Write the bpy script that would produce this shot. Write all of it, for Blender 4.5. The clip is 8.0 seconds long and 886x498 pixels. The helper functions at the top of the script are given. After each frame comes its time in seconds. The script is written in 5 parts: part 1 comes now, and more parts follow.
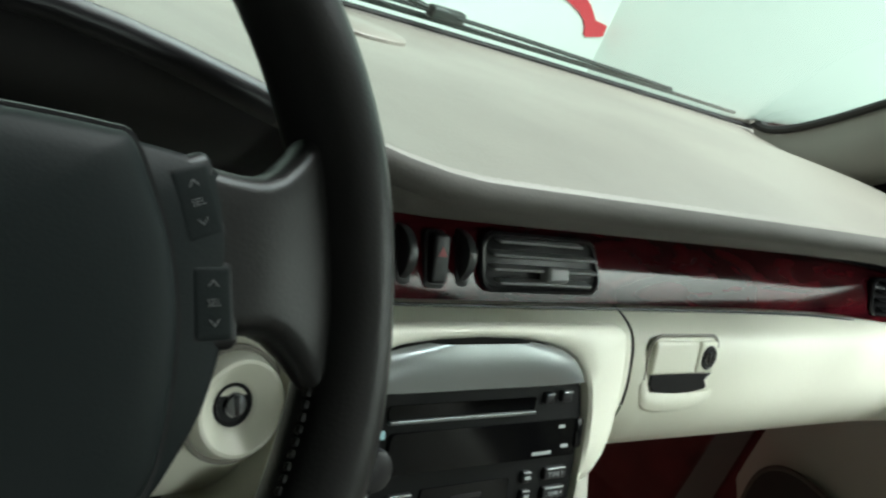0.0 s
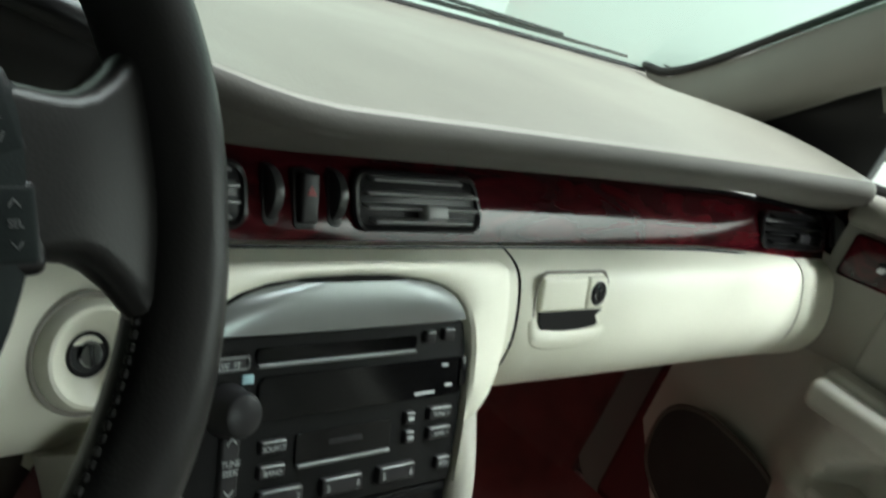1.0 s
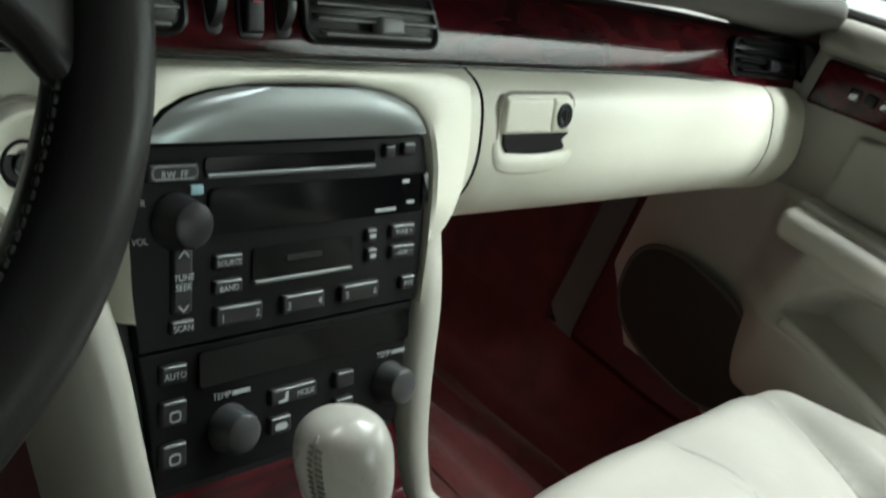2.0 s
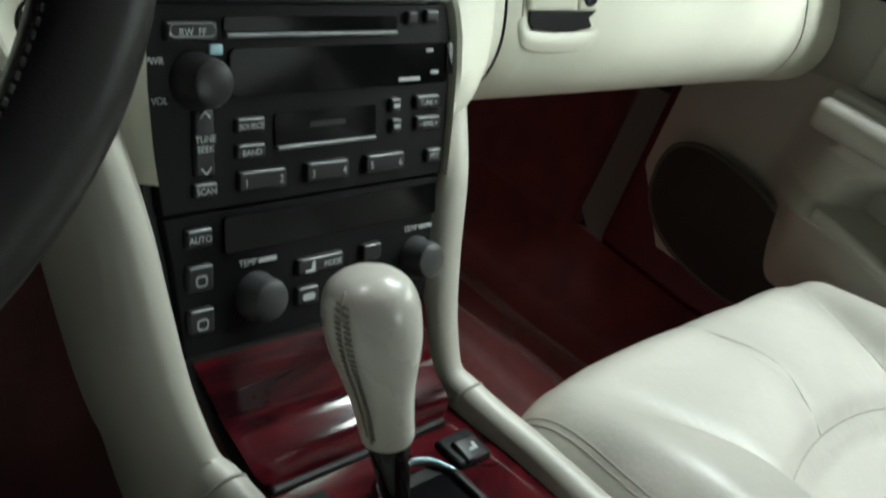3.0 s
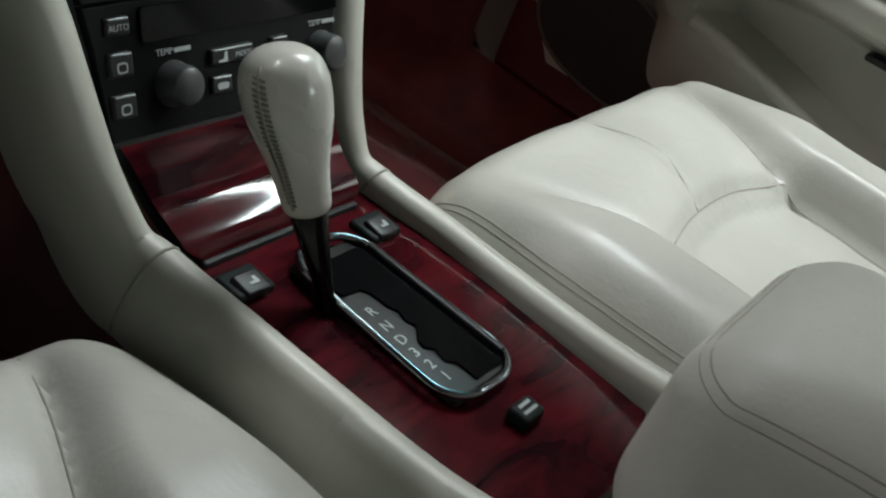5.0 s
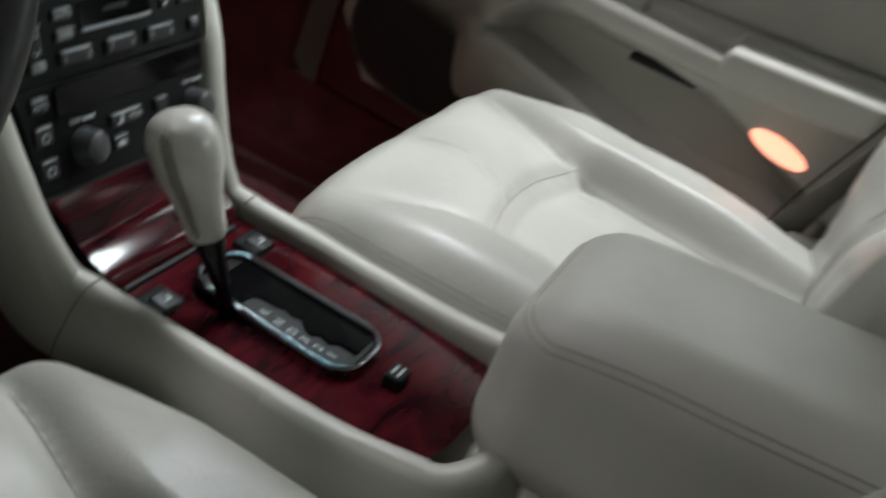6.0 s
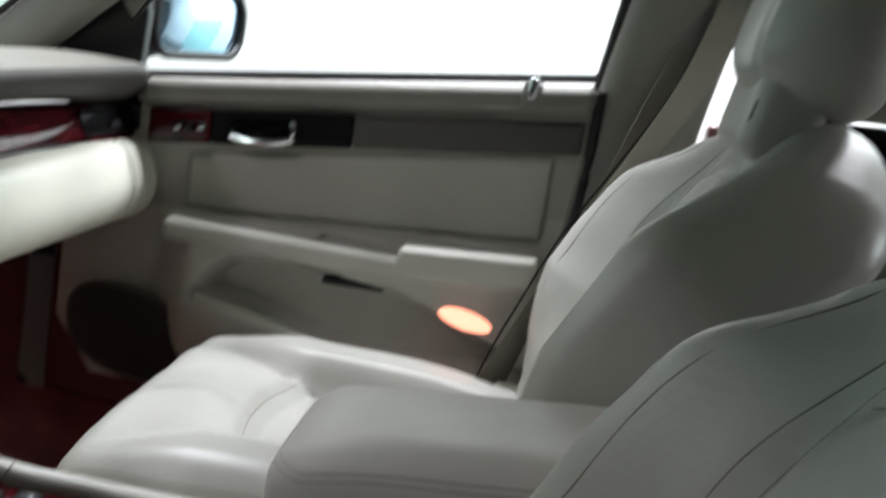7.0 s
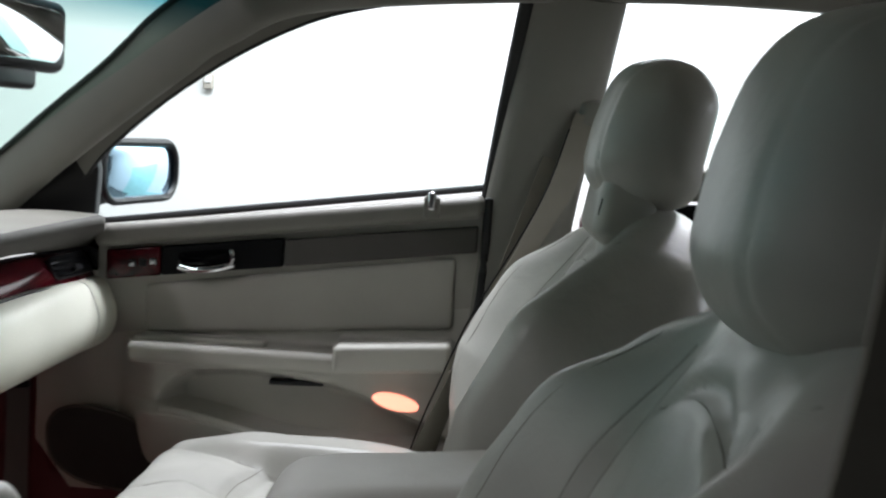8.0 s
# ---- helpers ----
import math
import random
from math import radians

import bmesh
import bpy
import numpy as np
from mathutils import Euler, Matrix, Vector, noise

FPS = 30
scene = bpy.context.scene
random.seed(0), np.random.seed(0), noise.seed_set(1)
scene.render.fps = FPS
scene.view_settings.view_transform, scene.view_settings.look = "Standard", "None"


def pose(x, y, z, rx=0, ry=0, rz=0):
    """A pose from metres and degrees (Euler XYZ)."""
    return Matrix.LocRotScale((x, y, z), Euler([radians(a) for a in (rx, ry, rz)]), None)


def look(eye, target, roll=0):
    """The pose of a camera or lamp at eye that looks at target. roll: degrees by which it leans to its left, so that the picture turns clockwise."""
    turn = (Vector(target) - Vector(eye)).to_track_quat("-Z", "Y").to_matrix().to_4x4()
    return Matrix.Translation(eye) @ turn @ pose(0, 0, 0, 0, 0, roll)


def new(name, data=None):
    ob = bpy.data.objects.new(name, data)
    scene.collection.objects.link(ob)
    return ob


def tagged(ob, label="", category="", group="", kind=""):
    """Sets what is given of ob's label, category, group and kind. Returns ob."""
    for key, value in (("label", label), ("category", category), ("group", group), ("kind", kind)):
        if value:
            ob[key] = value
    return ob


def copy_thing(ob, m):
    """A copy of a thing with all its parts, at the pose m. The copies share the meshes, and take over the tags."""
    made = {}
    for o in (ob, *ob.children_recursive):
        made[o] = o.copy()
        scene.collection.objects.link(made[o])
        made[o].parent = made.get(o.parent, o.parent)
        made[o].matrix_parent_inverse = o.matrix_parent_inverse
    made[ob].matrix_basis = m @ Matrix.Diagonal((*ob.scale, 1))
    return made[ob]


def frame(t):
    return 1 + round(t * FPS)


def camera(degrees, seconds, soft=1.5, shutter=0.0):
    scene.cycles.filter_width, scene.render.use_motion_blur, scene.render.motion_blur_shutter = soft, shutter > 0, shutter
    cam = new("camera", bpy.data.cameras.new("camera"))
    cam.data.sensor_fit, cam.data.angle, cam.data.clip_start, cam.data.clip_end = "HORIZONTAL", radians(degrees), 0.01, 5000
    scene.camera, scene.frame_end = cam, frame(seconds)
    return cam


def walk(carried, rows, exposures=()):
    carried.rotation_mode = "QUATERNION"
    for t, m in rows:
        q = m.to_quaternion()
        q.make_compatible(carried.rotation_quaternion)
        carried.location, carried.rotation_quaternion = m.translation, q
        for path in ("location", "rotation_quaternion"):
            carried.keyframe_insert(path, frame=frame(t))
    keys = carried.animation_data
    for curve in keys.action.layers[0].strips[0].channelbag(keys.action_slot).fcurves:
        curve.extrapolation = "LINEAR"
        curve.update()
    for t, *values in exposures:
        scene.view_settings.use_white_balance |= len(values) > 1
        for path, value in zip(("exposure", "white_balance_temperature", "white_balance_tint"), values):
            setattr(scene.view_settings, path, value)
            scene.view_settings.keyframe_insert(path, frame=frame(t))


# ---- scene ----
from mathutils.bvhtree import BVHTree

cam = camera(44.0, 8.0, soft=2.2, shutter=0.5)
PATH = [
    (0, (-0.475, -0.194, 1.076), (0.925, 1.059, 0.391), 25.1),
    (0.5, (-0.455, -0.2, 1.075), (0.995, 1.008, 0.413), 24.7),
    (1, (-0.44, -0.213, 1.064), (1.056, 0.93, 0.389), 23.9),
    (1.5, (-0.43, -0.223, 1.047), (1.096, 0.828, 0.294), 24.2),
    (2, (-0.418, -0.227, 1.021), (1.099, 0.774, 0.186), 23.2),
    (2.2, (-0.414, -0.226, 1.006), (1.097, 0.774, 0.159), 22.2),
    (3.3, (-0.415, -0.25, 0.981), (1.043, 0.686, -0.017), 22.7),
    (3.5, (-0.416, -0.248, 0.976), (1.045, 0.649, -0.054), 23.3),
    (4, (-0.426, -0.257, 0.972), (1.044, 0.567, -0.106), 24.6),
    (4.5, (-0.44, -0.269, 0.971), (1.055, 0.47, -0.133), 24.0),
    (5.8, (-0.576, -0.318, 1.013), (1.066, 0.228, 0.01), 22.6),
    (6, (-0.619, -0.315, 1.056), (1.067, 0.113, 0.07), 22.6),
    (6.5, (-0.727, -0.36, 1.12), (1.108, -0.074, 0.38), 16.2),
    (7, (-0.791, -0.394, 1.038), (1.161, -0.23, 0.638), 9.3),
    (7.5, (-0.866, -0.393, 1.046), (1.125, -0.375, 0.866), 7.8),
    (8, (-1.059, -0.421, 1.083), (0.929, -0.371, 0.871), 3.7),
]
EXPOSURES = [(0.0, 0.12, 6450, 6), (2.2, 0.10, 6450, 8), (3.5, -0.05, 6400, 7), (4.5, -0.21, 6400, 10), (6.0, -0.16, 6350, 17), (6.6, 0.0, 6300, 20), (7.1, 0.01, 6250, 20), (7.6, -0.19, 6200, 21), (8.0, -0.21, 6200, 21)]
walk(cam, [(t, look(eye, target, roll)) for t, eye, target, roll in PATH], EXPOSURES)


# ---- world and lights ----
world = bpy.data.worlds.new("hall_air")
scene.world = world
world.use_nodes = True
world.node_tree.nodes["Background"].inputs[0].default_value = (0.9, 1.0, 0.95, 1)
world.node_tree.nodes["Background"].inputs[1].default_value = 0.02


def tube_lamp(name, place, length, width, power, turn=0.0, colour=(0.94, 1.0, 0.98)):
    """An area lamp out of view that shines straight down, like a ceiling fitting."""
    data = bpy.data.lights.new(name, "AREA")
    data.shape, data.size, data.size_y, data.energy, data.color = "RECTANGLE", length, width, power, colour
    ob = new(name, data)
    ob.matrix_world = pose(*place, 0, 0, turn)
    tagged(ob, "white lamp out of view, added to light the scene", "ceiling light", "ceiling lights", "structure")
    return ob


# no fitting is in view; places and powers are tuned to match brightness
tube_lamp("ceiling_lamp", (1.05, -0.05, 2.92), 2.4, 0.3, 136, 90)
tube_lamp("ceiling_lamp", (1.75, -0.35, 2.92), 2.4, 0.3, 95, 90)
tube_lamp("ceiling_lamp", (2.5, -1.8, 2.92), 1.2, 0.12, 76, 90)
# added ahead on the left to brighten the door and armrest
tube_lamp("ceiling_lamp", (-1.2, 1.5, 2.92), 1.2, 0.3, 25, 0, (1.0, 0.98, 0.95))
tube_lamp("ceiling_lamp", (1.45, -3.2, 2.92), 2.4, 0.3, 100, 90)
tube_lamp("ceiling_lamp", (-1.6, -3.0, 2.92), 2.4, 0.3, 3, 90)
# unseen fills added: one brightens the east wall, one lights the cabin from behind
east_fill = tube_lamp("wall_lamp", (3.05, -1.65, 2.6), 2.4, 0.9, 72, 90)
east_fill.matrix_world = pose(3.05, -1.65, 2.6, 0, 0, 90) @ pose(0, 0, 0, -58)
rear_fill = tube_lamp("wall_lamp", (1.1, -4.9, 1.9), 1.7, 0.7, 45, 0)
rear_fill.matrix_world = pose(1.1, -4.9, 1.9, 81)


# ---- materials ----
def material(name, colour, rough=0.5, metal=0.0, grain=0.0, grain_scale=400.0, mottle=0.06, mottle_scale=9.0, coat=0.0, sheen=0.0, other=None, bump=0.15, crease=0.0):
    m = bpy.data.materials.new(name)
    m.use_nodes = True
    n, l = m.node_tree.nodes, m.node_tree.links
    b = n["Principled BSDF"]
    b.inputs["Roughness"].default_value, b.inputs["Metallic"].default_value = rough, metal
    b.inputs["Coat Weight"].default_value, b.inputs["Coat Roughness"].default_value = coat, 0.05
    b.inputs["Sheen Weight"].default_value = sheen
    where = n.new("ShaderNodeTexCoord")
    big = n.new("ShaderNodeTexNoise")
    big.inputs["Scale"].default_value, big.inputs["Detail"].default_value = mottle_scale, 4.0
    l.new(where.outputs["Object"], big.inputs["Vector"])
    mix = n.new("ShaderNodeMix")
    mix.data_type = "RGBA"
    second = other or tuple(c * (1 - 2.5 * mottle) for c in colour)
    mix.inputs["A"].default_value, mix.inputs["B"].default_value = (*colour, 1), (*second, 1)
    ramp = n.new("ShaderNodeMapRange")
    ramp.inputs["From Min"].default_value, ramp.inputs["From Max"].default_value = 0.35, 0.7
    l.new(big.outputs["Fac"], ramp.inputs["Value"])
    l.new(ramp.outputs["Result"], mix.inputs["Factor"])
    l.new(mix.outputs["Result"], b.inputs["Base Color"])
    wear = n.new("ShaderNodeMapRange")
    wear.inputs["To Min"].default_value, wear.inputs["To Max"].default_value = max(0.02, rough - 0.07), min(1.0, rough + 0.07)
    l.new(big.outputs["Fac"], wear.inputs["Value"])
    l.new(wear.outputs["Result"], b.inputs["Roughness"])
    if grain:
        fine = n.new("ShaderNodeTexVoronoi")
        fine.inputs["Scale"].default_value = grain_scale
        l.new(where.outputs["Object"], fine.inputs["Vector"])
        height = n.new("ShaderNodeBump")
        height.inputs["Strength"].default_value, height.inputs["Distance"].default_value = bump, grain
        l.new(fine.outputs["Distance"], height.inputs["Height"])
        l.new(height.outputs["Normal"], b.inputs["Normal"])
        if crease:
            folds = n.new("ShaderNodeTexNoise")
            folds.inputs["Scale"].default_value, folds.inputs["Detail"].default_value, folds.inputs["Distortion"].default_value = 22.0, 5.0, 1.8
            l.new(where.outputs["Object"], folds.inputs["Vector"])
            soft = n.new("ShaderNodeBump")
            soft.inputs["Strength"].default_value, soft.inputs["Distance"].default_value = 0.35, crease
            l.new(folds.outputs["Fac"], soft.inputs["Height"])
            l.new(soft.outputs["Normal"], height.inputs["Normal"])
    return m


def wood(name):
    """Lacquered dark red burl."""
    m = material(name, (0.15, 0.012, 0.012), 0.09, coat=0.02)
    m.node_tree.nodes["Principled BSDF"].inputs["Specular IOR Level"].default_value = 0.21
    n, l = m.node_tree.nodes, m.node_tree.links
    b = n["Principled BSDF"]
    where = n.new("ShaderNodeTexCoord")
    stretch = n.new("ShaderNodeMapping")
    stretch.inputs["Scale"].default_value = (3.0, 9.0, 14.0)
    l.new(where.outputs["Object"], stretch.inputs["Vector"])
    a = n.new("ShaderNodeTexNoise")
    a.inputs["Scale"].default_value, a.inputs["Detail"].default_value, a.inputs["Distortion"].default_value = 3.2, 8.0, 1.6
    l.new(stretch.outputs["Vector"], a.inputs["Vector"])
    ramp = n.new("ShaderNodeValToRGB")
    ramp.color_ramp.elements[0].position, ramp.color_ramp.elements[0].color = 0.33, (0.012, 0.0016, 0.0032, 1)
    ramp.color_ramp.elements[1].position, ramp.color_ramp.elements[1].color = 0.76, (0.082, 0.0068, 0.0105, 1)
    l.new(a.outputs["Fac"], ramp.inputs["Fac"])
    l.new(ramp.outputs["Color"], b.inputs["Base Color"])
    return m


def glass(name, tint, gloss=1.0, band=None):
    """Thin tinted glass; band: the colour of a shade band along its upper edge."""
    m = bpy.data.materials.new(name)
    m.use_nodes = True
    n, l = m.node_tree.nodes, m.node_tree.links
    n.remove(n["Principled BSDF"])
    clear, shine, mix, f = n.new("ShaderNodeBsdfTransparent"), n.new("ShaderNodeBsdfGlossy"), n.new("ShaderNodeMixShader"), n.new("ShaderNodeFresnel")
    clear.inputs["Color"].default_value = (*tint, 1)
    if band:
        where, axes, ramp, blend = n.new("ShaderNodeTexCoord"), n.new("ShaderNodeSeparateXYZ"), n.new("ShaderNodeMapRange"), n.new("ShaderNodeMix")
        blend.data_type = "RGBA"
        ramp.inputs["From Min"].default_value, ramp.inputs["From Max"].default_value = 1.195, 1.245
        blend.inputs["A"].default_value, blend.inputs["B"].default_value = (*tint, 1), (*band, 1)
        l.new(where.outputs["Object"], axes.inputs[0])
        l.new(axes.outputs["Z"], ramp.inputs["Value"])
        l.new(ramp.outputs["Result"], blend.inputs["Factor"])
        l.new(blend.outputs["Result"], clear.inputs["Color"])
    shine.inputs["Roughness"].default_value = 0.02
    f.inputs["IOR"].default_value = 1.0 + 0.42 * gloss
    l.new(f.outputs[0], mix.inputs[0])
    l.new(clear.outputs[0], mix.inputs[1])
    l.new(shine.outputs[0], mix.inputs[2])
    l.new(mix.outputs[0], n["Material Output"].inputs["Surface"])
    return m


LEATHER = material("pale_leather", (0.45, 0.45, 0.405), 0.36, grain=0.0006, grain_scale=260, mottle=0.07, mottle_scale=6, crease=0.0022)
KNOB = material("glossy_leather", (0.52, 0.52, 0.47), 0.28, grain=0.0004, grain_scale=260, mottle=0.05, mottle_scale=20, coat=0.3)
# darker copy of the cream: shade of rails and flanks put into the colour
SHADED_CREAM = material("shaded_cream_plastic", (0.44, 0.44, 0.385), 0.42, grain=0.0003, grain_scale=700, mottle=0.03, bump=0.1)
CREAM = material("cream_plastic", (0.80, 0.81, 0.69), 0.42, grain=0.0003, grain_scale=700, mottle=0.025, bump=0.1)
TAUPE = material("taupe_dash_skin", (0.178, 0.171, 0.143), 0.46, grain=0.0006, grain_scale=420, mottle=0.09, mottle_scale=5, bump=0.25)
TAUPE.node_tree.nodes["Principled BSDF"].inputs["Specular IOR Level"].default_value = 0.75
# taupe with shade put in for dash parts; own colour on the door strip
SHADE_AND_STRIP_TAUPE = material("shade_and_strip_taupe", (0.062, 0.058, 0.050), 0.65, grain=0.0005, grain_scale=480, mottle=0.05, bump=0.2)
GREY_TRIM = material("warm_grey_trim", (0.34, 0.335, 0.295), 0.55, grain=0.0004, grain_scale=500, mottle=0.04)
# grey trim made lighter, so the light on the ledges is in its colour
LIT_DOOR_TRIM = material("lit_grey_door_skin", (0.43, 0.425, 0.375), 0.5, grain=0.0004, grain_scale=500, mottle=0.04)
STACK = material("charcoal_plastic", (0.0045, 0.0049, 0.0052), 0.52, grain=0.0002, grain_scale=900, mottle=0.05)
HOOD_GREY = material("satin_grey_plastic", (0.24, 0.26, 0.26), 0.36, 0.6, mottle=0.04)
KNOB_GREY = material("grey_knob_plastic", (0.040, 0.043, 0.044), 0.36, mottle=0.04)
BUTTON = material("button_plastic", (0.018, 0.018, 0.0195), 0.38, mottle=0.05)
BLACK = material("black_plastic", (0.012, 0.012, 0.013), 0.35, mottle=0.05)
GLOSS_BLACK = material("gloss_black_display", (0.003, 0.003, 0.0035), 0.09, mottle=0.0)
GLOSS_BLACK.node_tree.nodes["Principled BSDF"].inputs["Specular IOR Level"].default_value = 0.06
WHEEL = material("black_steering_leather", (0.025, 0.025, 0.0245), 0.36, grain=0.0004, grain_scale=600, mottle=0.1)
HUB = material("charcoal_airbag_skin", (0.0125, 0.0168, 0.0170), 0.45, grain=0.0003, grain_scale=800, mottle=0.08)
for m, level in ((WHEEL, 0.2), (HUB, 0.08)):
    m.node_tree.nodes["Principled BSDF"].inputs["Specular IOR Level"].default_value = level
for dull in (STACK, GLOSS_BLACK, BUTTON):
    dull.node_tree.nodes["Principled BSDF"].inputs["Specular IOR Level"].default_value = 0.22
WOOD = wood("lacquered_burl")
CARPET = material("burgundy_carpet", (0.125, 0.013, 0.016), 0.95, grain=0.002, grain_scale=1100, mottle=0.18, mottle_scale=25, sheen=0.3, bump=0.5)
CHROME = material("chrome", (0.85, 0.86, 0.88), 0.09, 1.0, mottle=0.0)
DARK_CHROME = material("smoked_chrome", (0.22, 0.22, 0.24), 0.12, 1.0, mottle=0.0)
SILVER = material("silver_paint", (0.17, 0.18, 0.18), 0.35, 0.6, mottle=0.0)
PRINT = material("white_print", (0.33, 0.36, 0.36), 0.6, mottle=0.0)
RED_PRINT = material("red_print", (0.26, 0.015, 0.02), 0.5, mottle=0.0)
SPEAKER = material("dark_speaker_cloth", (0.03, 0.025, 0.023), 0.9, grain=0.001, grain_scale=900, mottle=0.1, bump=0.6)
HEADLINER = material("pale_headliner", (0.44, 0.41, 0.35), 0.95, grain=0.0008, grain_scale=700, mottle=0.03)
BELT = material("grey_webbing", (0.20, 0.187, 0.150), 0.8, grain=0.0006, grain_scale=900, mottle=0.08)
# darker tone that puts the shade of seams and grooves into colour
SEAM = material("seam_shadow", (0.31, 0.30, 0.26), 0.8, mottle=0.05)
MIRROR = material("mirror_silver", (0.9, 0.93, 0.95), 0.01, 1.0, mottle=0.0)
BLUE_MIRROR = material("blue_tinted_mirror", (0.52, 0.75, 0.93), 0.02, 1.0, mottle=0.0)
PILLAR = material("dark_grey_pillar_skin", (0.19, 0.185, 0.16), 0.5, grain=0.0004, grain_scale=500, mottle=0.04)
PAINT = material("car_paint", (0.08, 0.01, 0.012), 0.25, 0.2, mottle=0.03, coat=1.0)
SLAT = material("vent_grey_plastic", (0.27, 0.28, 0.28), 0.35, mottle=0.03)
ARM_LEATHER = material("grey_leather", (0.60, 0.59, 0.54), 0.40, grain=0.0006, grain_scale=260, mottle=0.06, mottle_scale=6, crease=0.0016)
KICK_GREY = material("grey_kick_plastic", (0.115, 0.112, 0.106), 0.55, grain=0.0004, grain_scale=500, mottle=0.04)
GATE_BLACK = material("glossy_gate_plastic", (0.012, 0.014, 0.0135), 0.34, mottle=0.05)
GATE_BLACK.node_tree.nodes["Principled BSDF"].inputs["Specular IOR Level"].default_value = 0.22
RUBBER = material("black_rubber", (0.01, 0.01, 0.01), 0.6, mottle=0.1)
# dark tone for unseen surfaces, chosen to cut bounced light
LOW_BOUNCE_GREY = material("low_bounce_grey", (0.05, 0.05, 0.047), 0.8, mottle=0.06, mottle_scale=2)
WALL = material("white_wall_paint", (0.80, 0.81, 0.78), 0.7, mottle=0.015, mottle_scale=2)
FLOOR = material("grey_concrete", (0.06, 0.06, 0.057), 0.6, grain=0.002, grain_scale=60, mottle=0.1, mottle_scale=2)
SIGN_RED = material("red_sign_paint", (0.65, 0.03, 0.05), 0.4, mottle=0.0)
WINDSHIELD = glass("green_tinted_glass", (0.76, 0.96, 0.89), 0.15, (0.03, 0.24, 0.29))
REAR_GLASS = glass("green_rear_glass", (0.70, 0.95, 0.86), 0.3)
SIDE_GLASS = glass("clear_tinted_glass", (0.93, 0.98, 0.96), 0.4)
for dull, level in ((STACK, 0.12), (BUTTON, 0.25), (BLACK, 0.25)):
    dull.node_tree.nodes["Principled BSDF"].inputs["Specular IOR Level"].default_value = level
LENS = bpy.data.materials.new("courtesy_lens")
LENS.use_nodes = True
_b = LENS.node_tree.nodes["Principled BSDF"]
_b.inputs["Base Color"].default_value = (0.9, 0.35, 0.25, 1)
_b.inputs["Emission Color"].default_value = (1.0, 0.34, 0.20, 1)
_b.inputs["Emission Strength"].default_value = 2.3


# ---- mesh helpers ----
def smooth(x, a, b):
    t = np.clip((np.asarray(x, float) - a) / (b - a), 0, 1)
    return t * t * (3 - 2 * t)


def thing(name, label, category, group="", kind="", place=(0, 0, 0)):
    ob = new(name)
    ob.location = place
    ob.empty_display_size = 0.05
    return tagged(ob, label, category, group, kind)


def part(name, geo, mat, parent=None, label="", flat=False):
    """Links geometry (verts, faces) as one mesh object under a thing."""
    verts, faces = geo
    me = bpy.data.meshes.new(name)
    me.from_pydata([tuple(map(float, v)) for v in verts], [], [tuple(map(int, f)) for f in faces])
    me.materials.append(mat)
    bm = bmesh.new()
    bm.from_mesh(me)
    bmesh.ops.remove_doubles(bm, verts=bm.verts, dist=1e-5)
    bmesh.ops.recalc_face_normals(bm, faces=bm.faces)
    bm.to_mesh(me)
    bm.free()
    if not flat:
        for p in me.polygons:
            p.use_smooth = len(p.vertices) < 9
        me.set_sharp_from_angle(angle=radians(38))
    ob = new(name, me)
    if parent is not None:
        ob.parent = parent
        ob.matrix_parent_inverse = Matrix.Translation(-parent_place(parent))
    if label:
        tagged(ob, label)
    return ob


def parent_place(ob):
    return Vector(ob.location) if ob.type == "EMPTY" else Vector((0, 0, 0))


def grid(n, m, f, closed_u=False):
    """Faces and verts of a sheet f(i, j), i < n, j < m."""
    verts = [f(i, j) for i in range(n) for j in range(m)]
    faces = []
    for i in range(n if closed_u else n - 1):
        for j in range(m - 1):
            a, b = i * m + j, ((i + 1) % n) * m + j
            faces.append((a, b, b + 1, a + 1))
    return verts, faces


def join(*geos):
    verts, faces = [], []
    for v, f in geos:
        k = len(verts)
        verts += list(v)
        faces += [tuple(a + k for a in q) for q in f]
    return verts, faces


def moved(geo, m):
    return [m @ Vector(v) for v in geo[0]], geo[1]


def block(size, r, centre=(0, 0, 0), flat=(1, 1, 1), arc=3, deform=None, m=None):
    """A box with rounded edges, its flats cut into so many strips; deform moves an (n, 3) array in the box's own frame."""
    axes = []
    for s, k in zip(size, flat):
        h = s / 2 - r
        a = [h + r * math.tan(radians(45 * i / arc)) for i in range(arc, 0, -1)]
        axes.append(np.array([-v for v in a] + list(np.linspace(-h, h, k + 1)) + a[::-1]))
    pts, faces = [], []
    for ax in range(3):
        u, v = [axes[i] for i in range(3) if i != ax]
        for sign in (-1, 1):
            k = sum(len(p) for p in pts)
            U, Vv = np.meshgrid(u, v, indexing="ij")
            p = np.zeros((U.size, 3))
            o = [i for i in range(3) if i != ax]
            p[:, o[0]], p[:, o[1]], p[:, ax] = U.ravel(), Vv.ravel(), sign * size[ax] / 2
            pts.append(p)
            nv = len(v)
            for i in range(len(u) - 1):
                for j in range(nv - 1):
                    a = k + i * nv + j
                    faces.append((a, a + nv, a + nv + 1, a + 1))
    p = np.concatenate(pts)
    h = np.array(size) / 2 - r
    inner = np.clip(p, -h, h)
    d = p - inner
    ln = np.linalg.norm(d, axis=1, keepdims=True)
    p = inner + np.where(ln > 1e-9, d / np.maximum(ln, 1e-9) * r, 0)
    if deform:
        p = deform(p.copy())
    p = p + np.array(centre)
    geo = (list(p), faces)
    return moved(geo, m) if m is not None else geo


